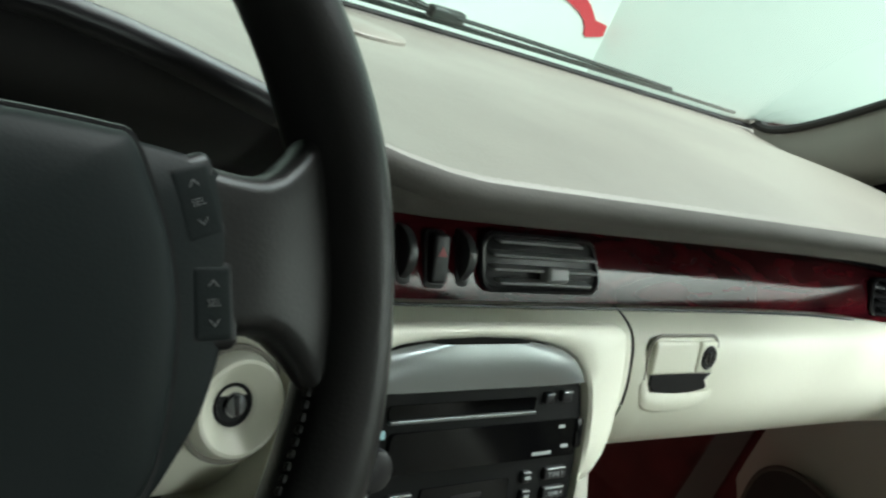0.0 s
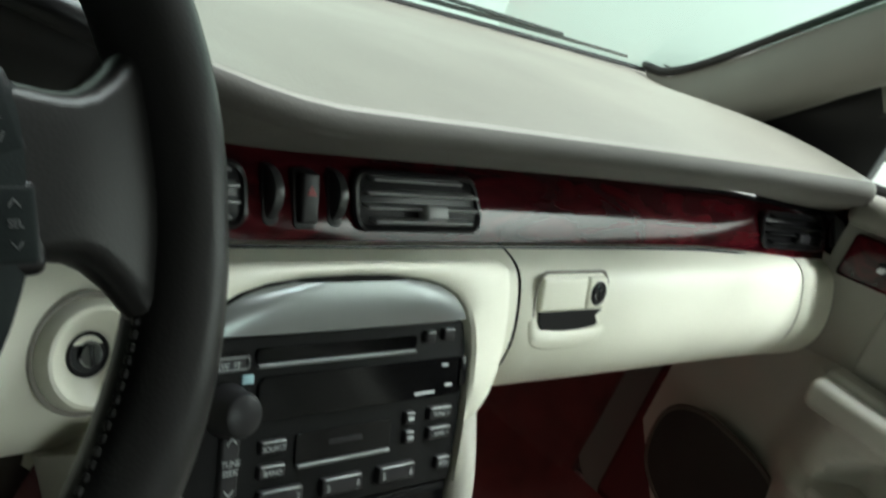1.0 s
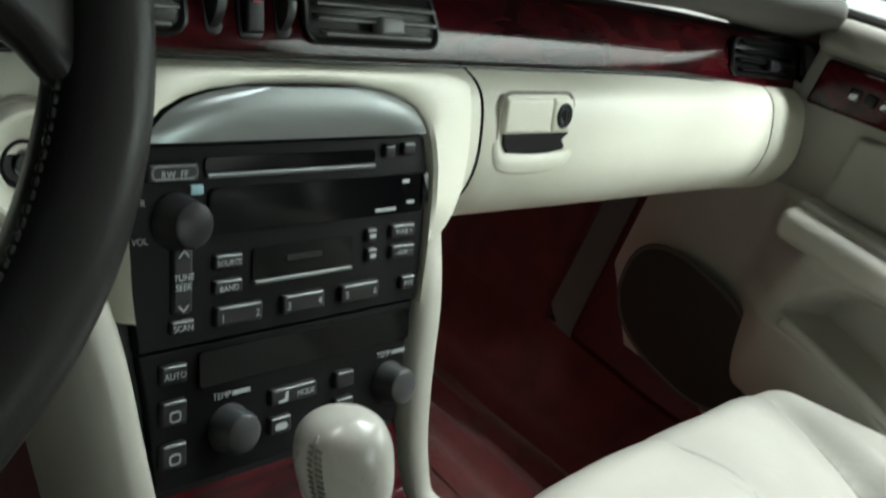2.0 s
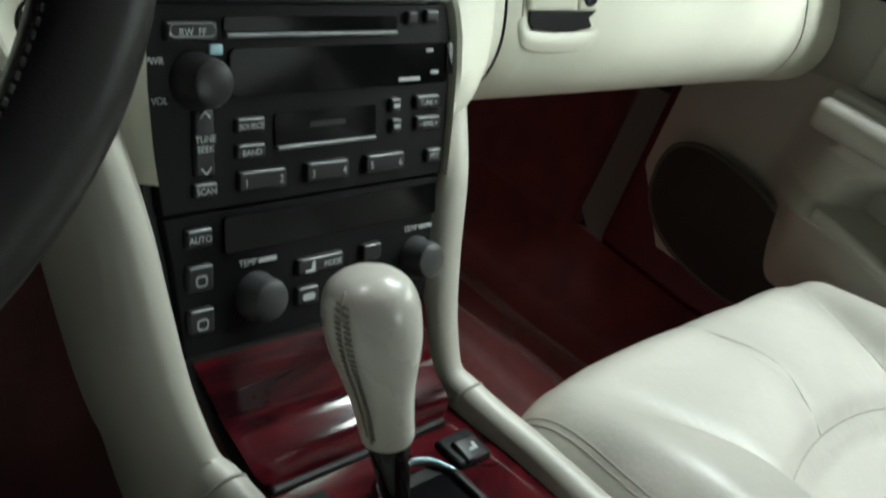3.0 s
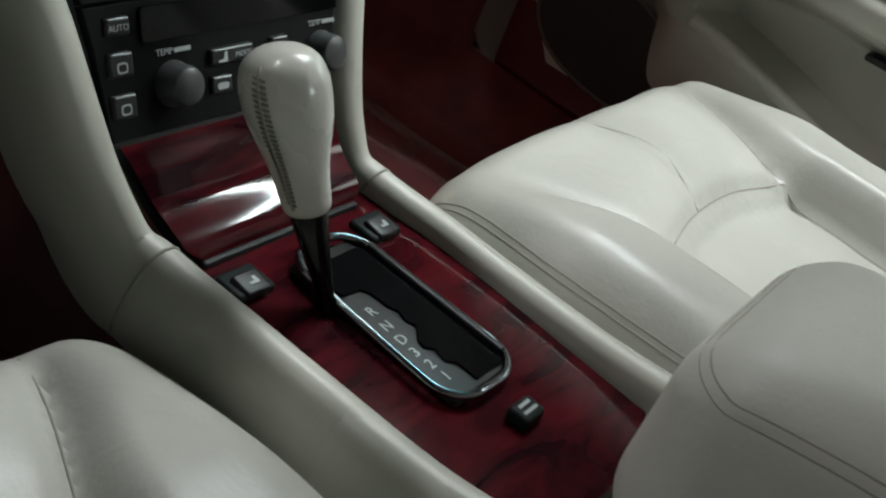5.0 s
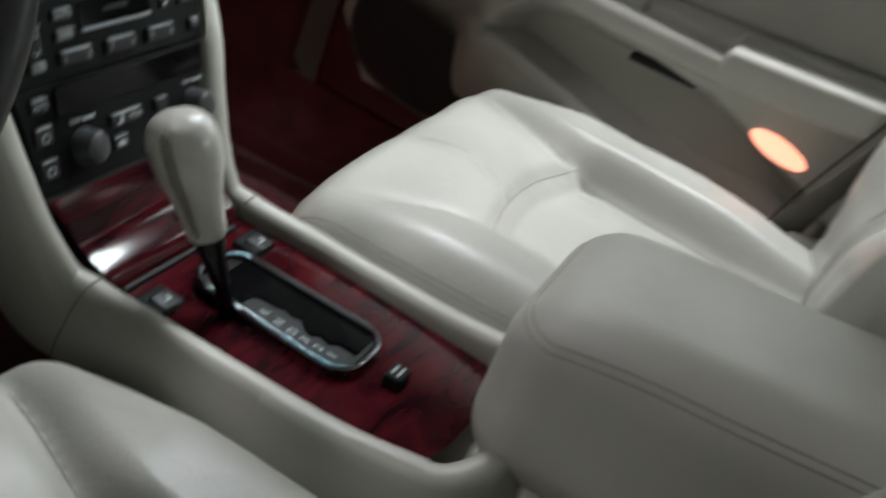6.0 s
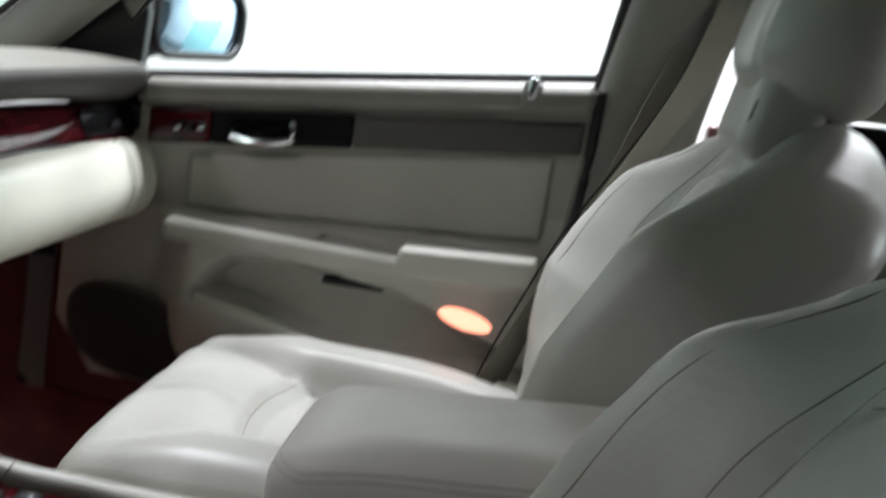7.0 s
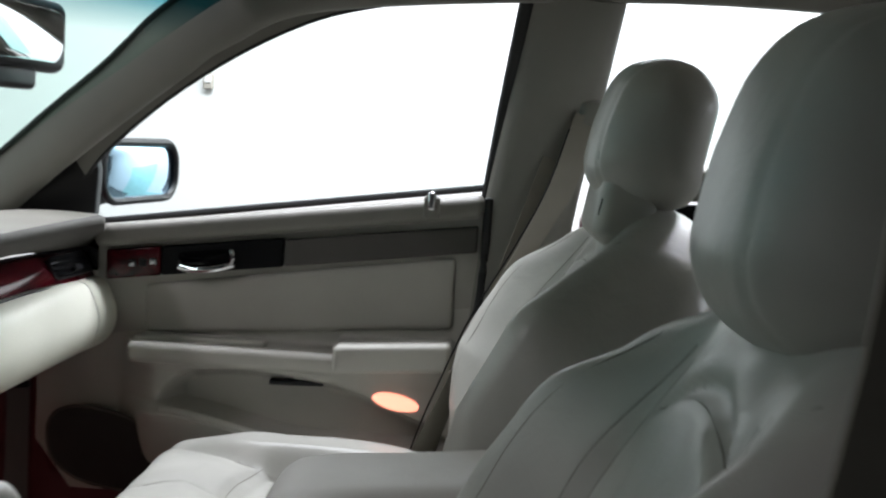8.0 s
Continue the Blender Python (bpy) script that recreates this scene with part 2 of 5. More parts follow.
def curve(points, n):
    """A smooth line of n points through the given ones."""
    p = np.array(points, float)
    ext = np.vstack([2 * p[0] - p[1], p, 2 * p[-1] - p[-2]])
    out = []
    for s in np.linspace(0, len(p) - 1, n):
        i = min(int(s), len(p) - 2)
        t = s - i
        a, b, c, d = ext[i : i + 4]
        out.append(0.5 * (2 * b + (c - a) * t + (2 * a - 5 * b + 4 * c - d) * t * t + (3 * b - a - 3 * c + d) * t**3))
    return np.array(out)


def tube(path, r, seg=12, closed=False, cap=True, up=(0, 0, 1), wide=1.0):
    """A round (or, with wide, oval) bar along a line; r is one radius or one a point."""
    path = np.array(path, float)
    n = len(path)
    r = np.broadcast_to(np.array(r, float), (n,))
    wide = np.broadcast_to(np.array(wide, float), (n,))
    if closed:
        tan = np.roll(path, -1, 0) - np.roll(path, 1, 0)
    else:
        tan = np.gradient(path, axis=0)
    tan /= np.linalg.norm(tan, axis=1, keepdims=True)
    side = np.cross(tan, up)
    side /= np.linalg.norm(side, axis=1, keepdims=True)
    top = np.cross(side, tan)
    a = np.linspace(0, 2 * np.pi, seg, endpoint=False)
    verts = [path[i] + r[i] * (wide[i] * math.cos(t) * side[i] + math.sin(t) * top[i]) for i in range(n) for t in a]
    faces = []
    for i in range(n if closed else n - 1):
        k = ((i + 1) % n) * seg
        for j in range(seg):
            faces.append((i * seg + j, i * seg + (j + 1) % seg, k + (j + 1) % seg, k + j))
    if cap and not closed:
        for end, sgn in ((0, -1), (n - 1, 1)):
            k = len(verts)
            verts += [path[end] + tan[end] * sgn * r[end] * 0.35 + 0.7 * (np.array(verts[end * seg + j]) - path[end]) for j in range(seg)]
            for j in range(seg):
                faces.append((end * seg + j, end * seg + (j + 1) % seg, k + (j + 1) % seg, k + j))
            faces.append(tuple(k + j for j in range(seg)))
    return verts, faces


def turned(profile, seg=28, m=None):
    """A lathe shape about z from (radius, height) pairs."""
    verts = [(r * math.cos(a), r * math.sin(a), z) for r, z in profile for a in np.linspace(0, 2 * np.pi, seg, endpoint=False)]
    faces = [(i * seg + j, i * seg + (j + 1) % seg, (i + 1) * seg + (j + 1) % seg, (i + 1) * seg + j) for i in range(len(profile) - 1) for j in range(seg)]
    faces.append(tuple((len(profile) - 1) * seg + j for j in range(seg)))
    faces.append(tuple(range(seg)))
    return moved((verts, faces), m) if m is not None else (verts, faces)


def slab(outline, depth, edge=0.0, m=None, back=True):
    """A plate with the outline (x, y) and its face at z = 0, body down to -depth, edge rounded inward by edge."""
    p = np.array(outline, float)
    c = p.mean(0)
    k = len(p)
    rings = [(p, -depth), (p, -edge), (c + (p - c) * (1 - 0.3 * edge / np.abs(p - c).max()), -0.3 * edge), (c + (p - c) * (1 - edge / np.abs(p - c).max()), 0.0)] if edge else [(p, -depth), (p, 0.0)]
    verts = [(x, y, z) for ring, z in rings for x, y in ring]
    faces = [(a * k + j, a * k + (j + 1) % k, (a + 1) * k + (j + 1) % k, (a + 1) * k + j) for a in range(len(rings) - 1) for j in range(k)]
    faces.append(tuple((len(rings) - 1) * k + j for j in range(k)))
    if back:
        faces.append(tuple(range(k)))
    return moved((verts, faces), m) if m is not None else (verts, faces)


def rounded(w, h, r, n=5, skew=0.0):
    out = []
    for cx, cy, a0 in ((w / 2 - r, h / 2 - r, 0), (-w / 2 + r, h / 2 - r, 90), (-w / 2 + r, -h / 2 + r, 180), (w / 2 - r, -h / 2 + r, 270)):
        for i in range(n + 1):
            a = radians(a0 + 90 * i / n)
            x, y = cx + r * math.cos(a), cy + r * math.sin(a)
            out.append((x + skew * y, y))
    return out


def lettering(body, size, m, parent, mat=None, name="lettering"):
    """Printed characters as a thin mesh in the plane of m, centred."""
    cu = bpy.data.curves.new(name, "FONT")
    cu.body, cu.size, cu.align_x, cu.align_y, cu.extrude = body, size, "CENTER", "CENTER", 0.0001
    tmp = bpy.data.objects.new(name, cu)
    me = bpy.data.meshes.new_from_object(tmp)
    bpy.data.objects.remove(tmp)
    me.name = name
    me.materials.clear()
    me.materials.append(mat or PRINT)
    me.transform(m)
    ob = new(name, me)
    ob.parent = parent
    ob.matrix_parent_inverse = Matrix.Translation(-parent_place(parent))
    return ob


def frame_of(origin, right, up):
    """A pose whose x runs along right, y along up, z out of the face."""
    x, y = Vector(right).normalized(), Vector(up).normalized()
    z = x.cross(y)
    m = Matrix((x, y, z)).transposed().to_4x4()
    m.translation = Vector(origin)
    return m


def seam(ob, line, along, inside, radius=0.0008, name="seam"):
    """A sewn line on a soft part: points of the line are dropped on it along a direction, or along one each."""
    tree = BVHTree.FromPolygons([v.co for v in ob.data.vertices], [tuple(q.vertices) for q in ob.data.polygons])
    ways = along if isinstance(along, list) else [along] * len(line)
    hits = []
    for q, way in zip(line, ways):
        got = tree.ray_cast(Vector(q) - Vector(way) * 0.3, Vector(way), 0.6)
        if got[0] is not None:
            hits.append(np.array(got[0] + Vector(way) * inside))
    if len(hits) > 3:
        h = np.array(hits)
        for _ in range(3):
            h[1:-1] = (h[:-2] + 2 * h[1:-1] + h[2:]) / 4
        return part(name, tube(h, radius, 6), SEAM, ob)


# ---- hall ----
HX0, HX1, HY0, HY1, HZ = -4.2, 3.2, -5.0, 2.78, 3.0


def plain(name, a, b, mat, label, category="wall"):
    c = [(p + q) / 2 for p, q in zip(a, b)]
    s = [abs(q - p) for p, q in zip(a, b)]
    return tagged(part(name, block(s, 0.01, c, arc=1), mat, None, flat=True), label, category, kind="structure")


# unseen floor, ceiling, south and west walls are kept dark to limit bounce
plain("floor", (HX0 - 0.2, HY0 - 0.2, -0.2), (HX1 + 0.2, HY1 + 0.2, 0), FLOOR, "dark grey concrete hall floor under the car", "floor")
plain("ceiling", (HX0 - 0.2, HY0 - 0.2, HZ), (HX1 + 0.2, HY1 + 0.2, HZ + 0.2), LOW_BOUNCE_GREY, "hall ceiling out of view, dark to cut bounced light", "ceiling")
plain("wall_north", (HX0, HY1, 0), (HX1 + 0.1, HY1 + 0.2, HZ), WALL, "white painted hall wall in front of the car")
plain("wall_south", (HX0, HY0 - 0.2, 0), (HX1, HY0, HZ), LOW_BOUNCE_GREY, "hall wall out of view behind the car, dark to cut bounced light")
plain("wall_east", (HX1, HY0, 0), (HX1 + 0.2, HY1 + 0.1, HZ), WALL, "bright white painted hall wall beside the car")
plain("wall_west", (HX0 - 0.2, HY0, 0), (HX0, HY1, HZ), LOW_BOUNCE_GREY, "hall wall out of view, dark to cut bounced light")

# red emblem on the front wall: a sweeping stroke with a foot
sign = thing("wall_sign", "red sweeping emblem painted on a white wall", "sign", place=(2.85, HY1, 0.75))
stroke = [(-0.24, 0.05), (-0.06, -0.005), (0.03, -0.025), (0.11, -0.050), (0.155, -0.075), (0.180, -0.100), (0.195, -0.130), (0.21, -0.137), (0.29, -0.120), (0.308, -0.112), (0.305, -0.068), (0.25, -0.062), (0.22, -0.060), (0.19, -0.035), (0.15, -0.005), (0.10, 0.015), (-0.02, 0.055), (-0.22, 0.11)]
part("emblem", slab(stroke, 0.012, m=frame_of((2.87, HY1 - 0.012, 0.64), (1, 0, 0), (0, 0, 1))), SIGN_RED, sign, flat=True)

# small control box on the side wall
box = thing("wall_box", "small pale control box on a white wall", "wall box", place=(HX1, 0.63, 1.22))
part("housing", block((0.03, 0.036, 0.062), 0.005, (HX1 - 0.015, 0.63, 1.22)), HEADLINER, box)
part("cover", block((0.008, 0.026, 0.03), 0.003, (HX1 - 0.032, 0.63, 1.228)), WALL, box)

# stand-in for an unidentified mint patch, sized to fit the camera's view
board = thing("wall_board", "pale mint green stand-in panel against a white wall", "board", place=(HX1, -2.2, 0))
part("panel", block((0.02, 1.4, 1.36), 0.004, (HX1 - 0.012, -2.22, 0.68)), material("mint_paint", (0.50, 0.80, 0.72), 0.5), board)

# ---- car shell ----
car = thing("sedan", "dark red sedan with pale headliner and burgundy carpet", "car")


def base_y(x):
    return 0.72 - 0.37 * x * x


def shield(u, v):
    """A point of the windshield: u across from -1 to 1, v from the cowl to the roof."""
    x = u * (0.76 - 0.16 * v)
    y0 = base_y(u * 0.75)
    y = y0 + v * (-0.02 - 0.10 * u * u - y0)
    z = 0.862 + 0.03 * u * u + v * (0.46 - 0.05 * u * u) + 0.05 * (1 - u * u) * math.sin(math.pi * v)
    return (x, y, z)


pane = part("windshield", grid(25, 13, lambda i, j: shield(-1 + i / 12, j / 12)), WINDSHIELD, car, "green-tinted windshield glass")
pane.visible_shadow = False


def roof_z(x, y):
    return 1.385 - 0.035 * (x / 0.62) ** 2 - 0.035 * max(0.0, (y + 0.35) / 0.4) ** 2


part("headliner", grid(19, 21, lambda i, j: ((-0.62 + 1.24 * i / 18), (-0.02 - 0.07 * ((i - 9) / 9) ** 2) - j / 20 * 1.75, roof_z(-0.62 + 1.24 * i / 18, -j / 20 * 1.75))), HEADLINER, car, "pale cloth headliner")
part("roof", grid(19, 21, lambda i, j: ((-0.66 + 1.32 * i / 18), (0.02 - 0.07 * ((i - 9) / 9) ** 2) - j / 20 * 1.8, roof_z(-0.62 + 1.24 * i / 18, -j / 20 * 1.8) + 0.035)), PAINT, car)
part("hood", grid(13, 9, lambda i, j: (-0.8 + 1.6 * i / 12, base_y(-0.8 + 1.6 * i / 12) + 0.06 + j / 8 * 1.2, 0.80 - 0.22 * (j / 8) ** 1.3 - 0.03 * (i / 6 - 1) ** 2)), PAINT, car)
part("cowl", grid(13, 3, lambda i, j: (-0.76 + 1.52 * i / 12, base_y(-0.76 + 1.52 * i / 12) + 0.01 + 0.05 * j, 0.845 - 0.02 * j)), RUBBER, car)


def strip(points, w, t, up=(1, 0, 0), n=24):
    return tube(curve(points, n), t, 14, up=up, wide=w / t)


SEAL_LINE = curve([(0.742, 0.515, 0.893), (0.736, 0.478, 0.900), (0.727, 0.425, 0.936), (0.702, 0.342, 1.004), (0.675, 0.255, 1.076), (0.648, 0.160, 1.152), (0.617, 0.062, 1.240), (0.590, -0.05, 1.305), (0.575, -0.25, 1.345), (0.565, -0.70, 1.372), (0.555, -1.2, 1.36)], 60)
TRIM_LINE = curve([(0.755, 0.44, 0.868), (0.738, 0.40, 0.878), (0.716, 0.345, 0.898), (0.697, 0.280, 0.949), (0.680, 0.232, 0.988), (0.646, 0.104, 1.088), (0.619, 0.028, 1.142), (0.601, -0.045, 1.192), (0.592, -0.20, 1.252), (0.585, -0.70, 1.29), (0.58, -1.2, 1.28)], 60)


def pillar_point(i, j, s):
    """A convex trim between the glass edge and the door frame; the last columns close its back."""
    u, v = SEAL_LINE[i], TRIM_LINE[i]
    t = min(j / 10, 1.0)
    q = u + (v - u) * t
    bulge = 0.024 * math.sin(math.pi * t) ** 0.7
    out = np.array([-0.80, -0.35, -0.50]) * bulge
    if j > 10:
        q, out = (v, u)[j - 11] + np.array([0.03, 0.0, 0.012]), 0
    q = q + out
    return (s * q[0], q[1], q[2])


for s in (1, -1):
    part("pillar_trim", grid(60, 13, lambda i, j, s=s: pillar_point(i, j, s)), PILLAR, car, "warm grey windshield pillar and roof rail trim")
    part("pillar_seal", tube([(s * q[0], q[1] + 0.004, q[2] + 0.004) for q in SEAL_LINE[:44]], 0.0052, 8), RUBBER, car, "black windshield edge seal")
    part("roof_rail", tube(curve([(s * 0.80, 0.52, 0.85), (s * 0.775, 0.40, 0.93), (s * 0.735, 0.27, 1.05), (s * 0.69, 0.13, 1.18), (s * 0.65, 0.0, 1.285), (s * 0.625, -0.15, 1.365), (s * 0.615, -0.5, 1.405), (s * 0.60, -1.2, 1.385)], 36), 0.016, 10), PAINT, car)
part("glass_seal", tube(curve([shield(u, 0.0) for u in np.linspace(-0.985, 0.985, 15)], 40), 0.003, 8), RUBBER, car)
for s in (1, -1):
    y0 = -0.53 if s > 0 else -0.74
    part("centre_pillar", tube(curve([(s * 0.725, y0 + 0.04, 0.45), (s * 0.725, y0 + 0.035, 0.75), (s * 0.72, y0 + 0.02, 0.95), (s * 0.665, y0 - 0.01, 1.15), (s * 0.60, y0 - 0.03, 1.30)], 24), 0.03, 14, up=(1, 0, 0), wide=[2.3 + 0.3 * i / 23 for i in range(24)][::-1]), PILLAR, car, "grey plastic door pillar trim")
part("floor_pan", block((1.5, 2.6, 0.06), 0.01, (0, -0.45, 0.25)), CARPET, car, "burgundy carpeted floor")


def tunnel(i, j):
    a = math.pi * i / 16
    y = 0.75 - j / 12 * 1.6
    h = 0.25 + 0.06 * smooth(y, 0.1, 0.7)
    return (-0.17 * math.cos(a) * (1 + 0.35 * smooth(y, 0.2, 0.7)), y, 0.26 + h * math.sin(a) ** 0.6)


part("tunnel", grid(17, 13, tunnel), CARPET, car, "burgundy carpet over the transmission tunnel")


def toe(i, j):
    x = -0.74 + 1.48 * i / 60
    t = j / 32
    y = 0.36 + 0.30 * smooth(t, 0.0, 0.7) + 0.016 * math.sin(9 * x + 5 * t) + 0.013 * math.sin(26 * x - 11 * t) * t + 0.006 * math.sin(47 * x + 17 * t)
    z = 0.275 + 0.02 * t + 0.50 * smooth(t, 0.25, 1.0)
    return (x, y, z)


part("toe_board", grid(61, 33, toe), CARPET, car, "burgundy carpet on the toe board, wrinkled")
part("kick_panel", block((0.03, 0.12, 0.42), 0.012, (-0.735, 0.335, 0.48)), GREY_TRIM, car)


def kick(i, j):
    """A rounded upright panel that turns from the side carpet to the door opening."""
    z = 0.385 + 0.22 * j / 14
    u = i / 12
    edge = float(np.interp(z, [0.385, 0.402, 0.426, 0.474, 0.60], [0.270, 0.312, 0.338, 0.355, 0.375]))
    return (0.733 + 0.046 * u * u, edge + 0.012 - u * float(np.interp(z, [0.385, 0.43, 0.50], [0.03, 0.08, 0.11])), z)


part("kick_panel", grid(13, 15, kick), KICK_GREY, car, "curved grey plastic kick panel")
part("side_carpet", block((0.03, 0.15, 0.17), 0.012, (0.745, 0.300, 0.312)), CARPET, car)
part("side_carpet", block((0.03, 0.62, 0.46), 0.012, (-0.742, 0.46, 0.48)), CARPET, car)
part("side_carpet", block((0.03, 0.42, 0.46), 0.012, (0.742, 0.555, 0.48)), CARPET, car)
part("door_jamb", block((0.02, 0.26, 0.50), 0.006, (0.790, 0.255, 0.50)), BLACK, car, "black door opening edge")


def carpet_bend(i, j):
    """Loose carpet that climbs from the floor to the side, with long folds."""
    u, y = i / 20, -0.20 + 0.72 * j / 48
    fold = 0.007 * math.sin(34 * u**1.5 + 5 * y) * math.sin(math.pi * u) + 0.004 * math.sin(21 * y + 7 * u)
    return (0.50 + 0.232 * u, y, 0.286 + 0.115 * u**3.2 + fold * (1 - 0.5 * u))


part("floor_carpet", grid(21, 49, carpet_bend), CARPET, car, "loose burgundy carpet with long folds")
part("sill", block((0.10, 2.4, 0.14), 0.02, (-0.79, -0.6, 0.30)), PAINT, car)
part("sill", block((0.10, 2.4, 0.14), 0.02, (0.79, -0.6, 0.30)), PAINT, car)
for x in (-0.74, 0.74):
    for y in (1.15, -1.65):
        part("tyre", turned([(0.20, -0.10), (0.30, -0.105), (0.325, -0.085), (0.33, 0.0), (0.325, 0.085), (0.30, 0.105), (0.20, 0.10)], 36, Matrix.Translation((x, y, 0.33)) @ pose(0, 0, 0, 0, 90)), RUBBER, car)
part("rear_shelf", block((1.3, 0.45, 0.03), 0.01, (0, -1.62, 0.93)), GREY_TRIM, car)
part("tail", block((1.6, 0.9, 0.45), 0.08, (0, -2.2, 0.70), arc=4), PAINT, car)
back_glass = part("rear_window", grid(13, 7, lambda i, j: ((-0.62 + 1.24 * i / 12) * (1 - 0.1 * j / 6), -1.86 + 0.36 * j / 6 - 0.1 * (1 - ((i - 6) / 6) ** 2) * (1 - j / 6), 0.94 + 0.32 * j / 6)), REAR_GLASS, car, "tinted rear window")
back_glass.visible_shadow = False


# ---- dashboard ----
dash = thing("dashboard", "beige and cream dashboard with a lacquered burl strip", "dashboard", place=(0, 0.3, 0.7))
CX = -0.016


def bow(x):
    return -0.02 * (x / 0.74) ** 4




def strip_lean(x):
    """How far the strip's upper edge lies behind its lower one."""
    return 0.034 * (1 - 0.40 * float(smooth(x, 0.45, 0.75)))


def pad_point(i, j):
    x = -0.745 + 1.502 * i / 60
    end = smooth(abs(x), 0.60, 0.745)
    yb, zb = base_y(x) + 0.015, 0.862 + 0.03 * (x / 0.75) ** 2 - 0.006
    hood = smooth(-x, 0.06, 0.33) * (1 - smooth(-x, 0.60, 0.72))
    yl, zl = 0.166 + bow(x) + 0.045 * end + 0.038 * hood, 0.924 - 0.030 * end + 0.038 * hood
    if j < 20:
        t = j / 19
        y = yb + (yl - yb) * t
        return (x, y, zb + (zl - zb) * t + 0.012 * math.sin(math.pi * t**1.8))
    roll = 0.010 * (1 - 0.3 * hood)
    if j < 28:
        a = radians(12 + 138 * (j - 20) / 7)
        return (x, yl - roll * math.sin(a), zl - roll + roll * math.cos(a))
    q = (j - 28) / 9
    p0 = (yl - 0.5 * roll, zl - 1.87 * roll)
    p1, p2 = (yl + 0.016, 0.881 - 0.010 * smooth(x, 0.45, 0.74)), (0.216 + strip_lean(x) + bow(x), 0.8655 - 0.010 * smooth(x, 0.45, 0.74))
    return (x, *[u * (1 - q) ** 2 + v * 2 * q * (1 - q) + w * q * q for u, v, w in zip(p0, p1, p2)])


part("top_pad", grid(39, 22, lambda i, j: pad_point(i + 22, j)), TAUPE, dash, "taupe grained dashboard top pad")
part("cluster_pad", grid(23, 21, pad_point), TAUPE, dash, "taupe pad over the instrument cluster")
# the shade under the lip is put into this darker taupe
part("under_lip", grid(39, 17, lambda i, j: pad_point(i + 22, j + 21)), SHADE_AND_STRIP_TAUPE, dash, "underside of the dashboard lip, taupe darkened for its shade")
part("cluster_hood", grid(23, 9, lambda i, j: pad_point(i, j + 20)), BLACK, dash, "black rim of the cluster hood")
part("hood_underside", grid(25, 11, lambda i, j: pad_point(i, j + 27)), BLACK, dash, "black underside of the cluster hood")
part("speaker_grille", turned([(0.055, -0.004), (0.055, 0.002), (0.052, 0.004), (0.0, 0.006)], 24, pose(0.10, 0.53, 0.8885, -7.5)), TAUPE, dash)

# burl strip with its two edge rolls
XS0, XS1 = -0.26, 0.755


def burl_point(i, j):
    x = XS0 + (XS1 - XS0) * i / 70
    t = j / 12
    droop = 0.010 * smooth(x, 0.45, 0.74)
    top, low = 0.8625 - 0.004 * (x / 0.74) ** 2 - 0.6 * droop, 0.815 - droop
    z = top + (low - top) * t
    y = 0.2105 + bow(x) + strip_lean(x) * (1 - t) ** 1.35
    if j == 0 or j == 12:
        y += 0.010
    return (x, y, z)


part("burl_strip", grid(71, 13, burl_point), WOOD, dash, "glossy dark red burl trim strip")
part("edge_bead", tube([(XS0 + 0.997 * i / 40, 0.2125 + strip_lean(XS0 + 0.997 * i / 40) + bow(XS0 + 0.997 * i / 40), 0.8645 - 0.010 * ((XS0 + 0.997 * i / 40) / 0.74) ** 2) for i in range(41)], 0.0025, 6), BLACK, dash)
part("edge_bead", tube([(XS0 + 0.997 * i / 40, 0.2135 + bow(XS0 + 0.997 * i / 40), 0.8138 - 0.010 * float(smooth(XS0 + 0.997 * i / 40, 0.45, 0.74))) for i in range(41)], 0.0010, 6), BLACK, dash)


def air_vent(x0, x1, z0, z1, tip, slats=4, skin=None):
    """A louvred outlet: dark well, rim, slats and a tab; tip +1 rounds its right end, -1 its left."""
    w, h, xc, zc = x1 - x0, 1.18 * (z1 - z0), (x0 + x1) / 2, (z0 + z1) / 2
    m = frame_of((xc, 0.2095 + bow(xc) + 0.40 * strip_lean(xc), zc), (1, -4 * 0.02 * xc**3 / 0.74**4, 0), (0, 0.66 * strip_lean(xc) / 0.034, 1))
    out = [(tip * x, y) for x, y in rounded(w, h, h * 0.30)]
    out = [(x - (tip * 0.10 * h if y > 0 and x * tip > 0 else 0), y) for x, y in out]
    v = part("air_vent", slab(out, 0.012, 0.001, m), BLACK, dash, "black louvred air vent")
    ring = [m @ Vector((x, y, 0.0005)) for x, y in out]
    part("vent_rim", tube(ring, 0.0022, 6, closed=True, up=(0, -1, 0)), BLACK, v)
    for k in range(slats):
        y = h * (0.5 - (k + 0.62) / slats) + 0.002
        half = w / 2 - 0.006 - (0.006 if k in (0, slats - 1) else 0)
        cut = 0.010 if k == 0 else 0.0
        part("slat", block((2 * half - cut, 0.0020, 0.0125), 0.0008, arc=2, m=m @ Matrix.Translation((-tip * cut / 2, y + 0.001, 0.0005)) @ pose(0, 0, 0, 26)), skin or SLAT, v)
    part("tab", block((0.021, 0.0105, 0.010), 0.0022, arc=2, m=m @ Matrix.Translation((0.006, -h * 0.20, 0.006))), BUTTON if skin else SLAT, v, "small vent tab")
    return v


air_vent(0.029, 0.147, 0.8265, 0.8565, 1)
air_vent(-0.173, -0.057, 0.8265, 0.8565, -1)
# charcoal slats: this outlet's dim look is put into their colour
air_vent(0.578, 0.706, 0.822, 0.851, 1, skin=STACK)
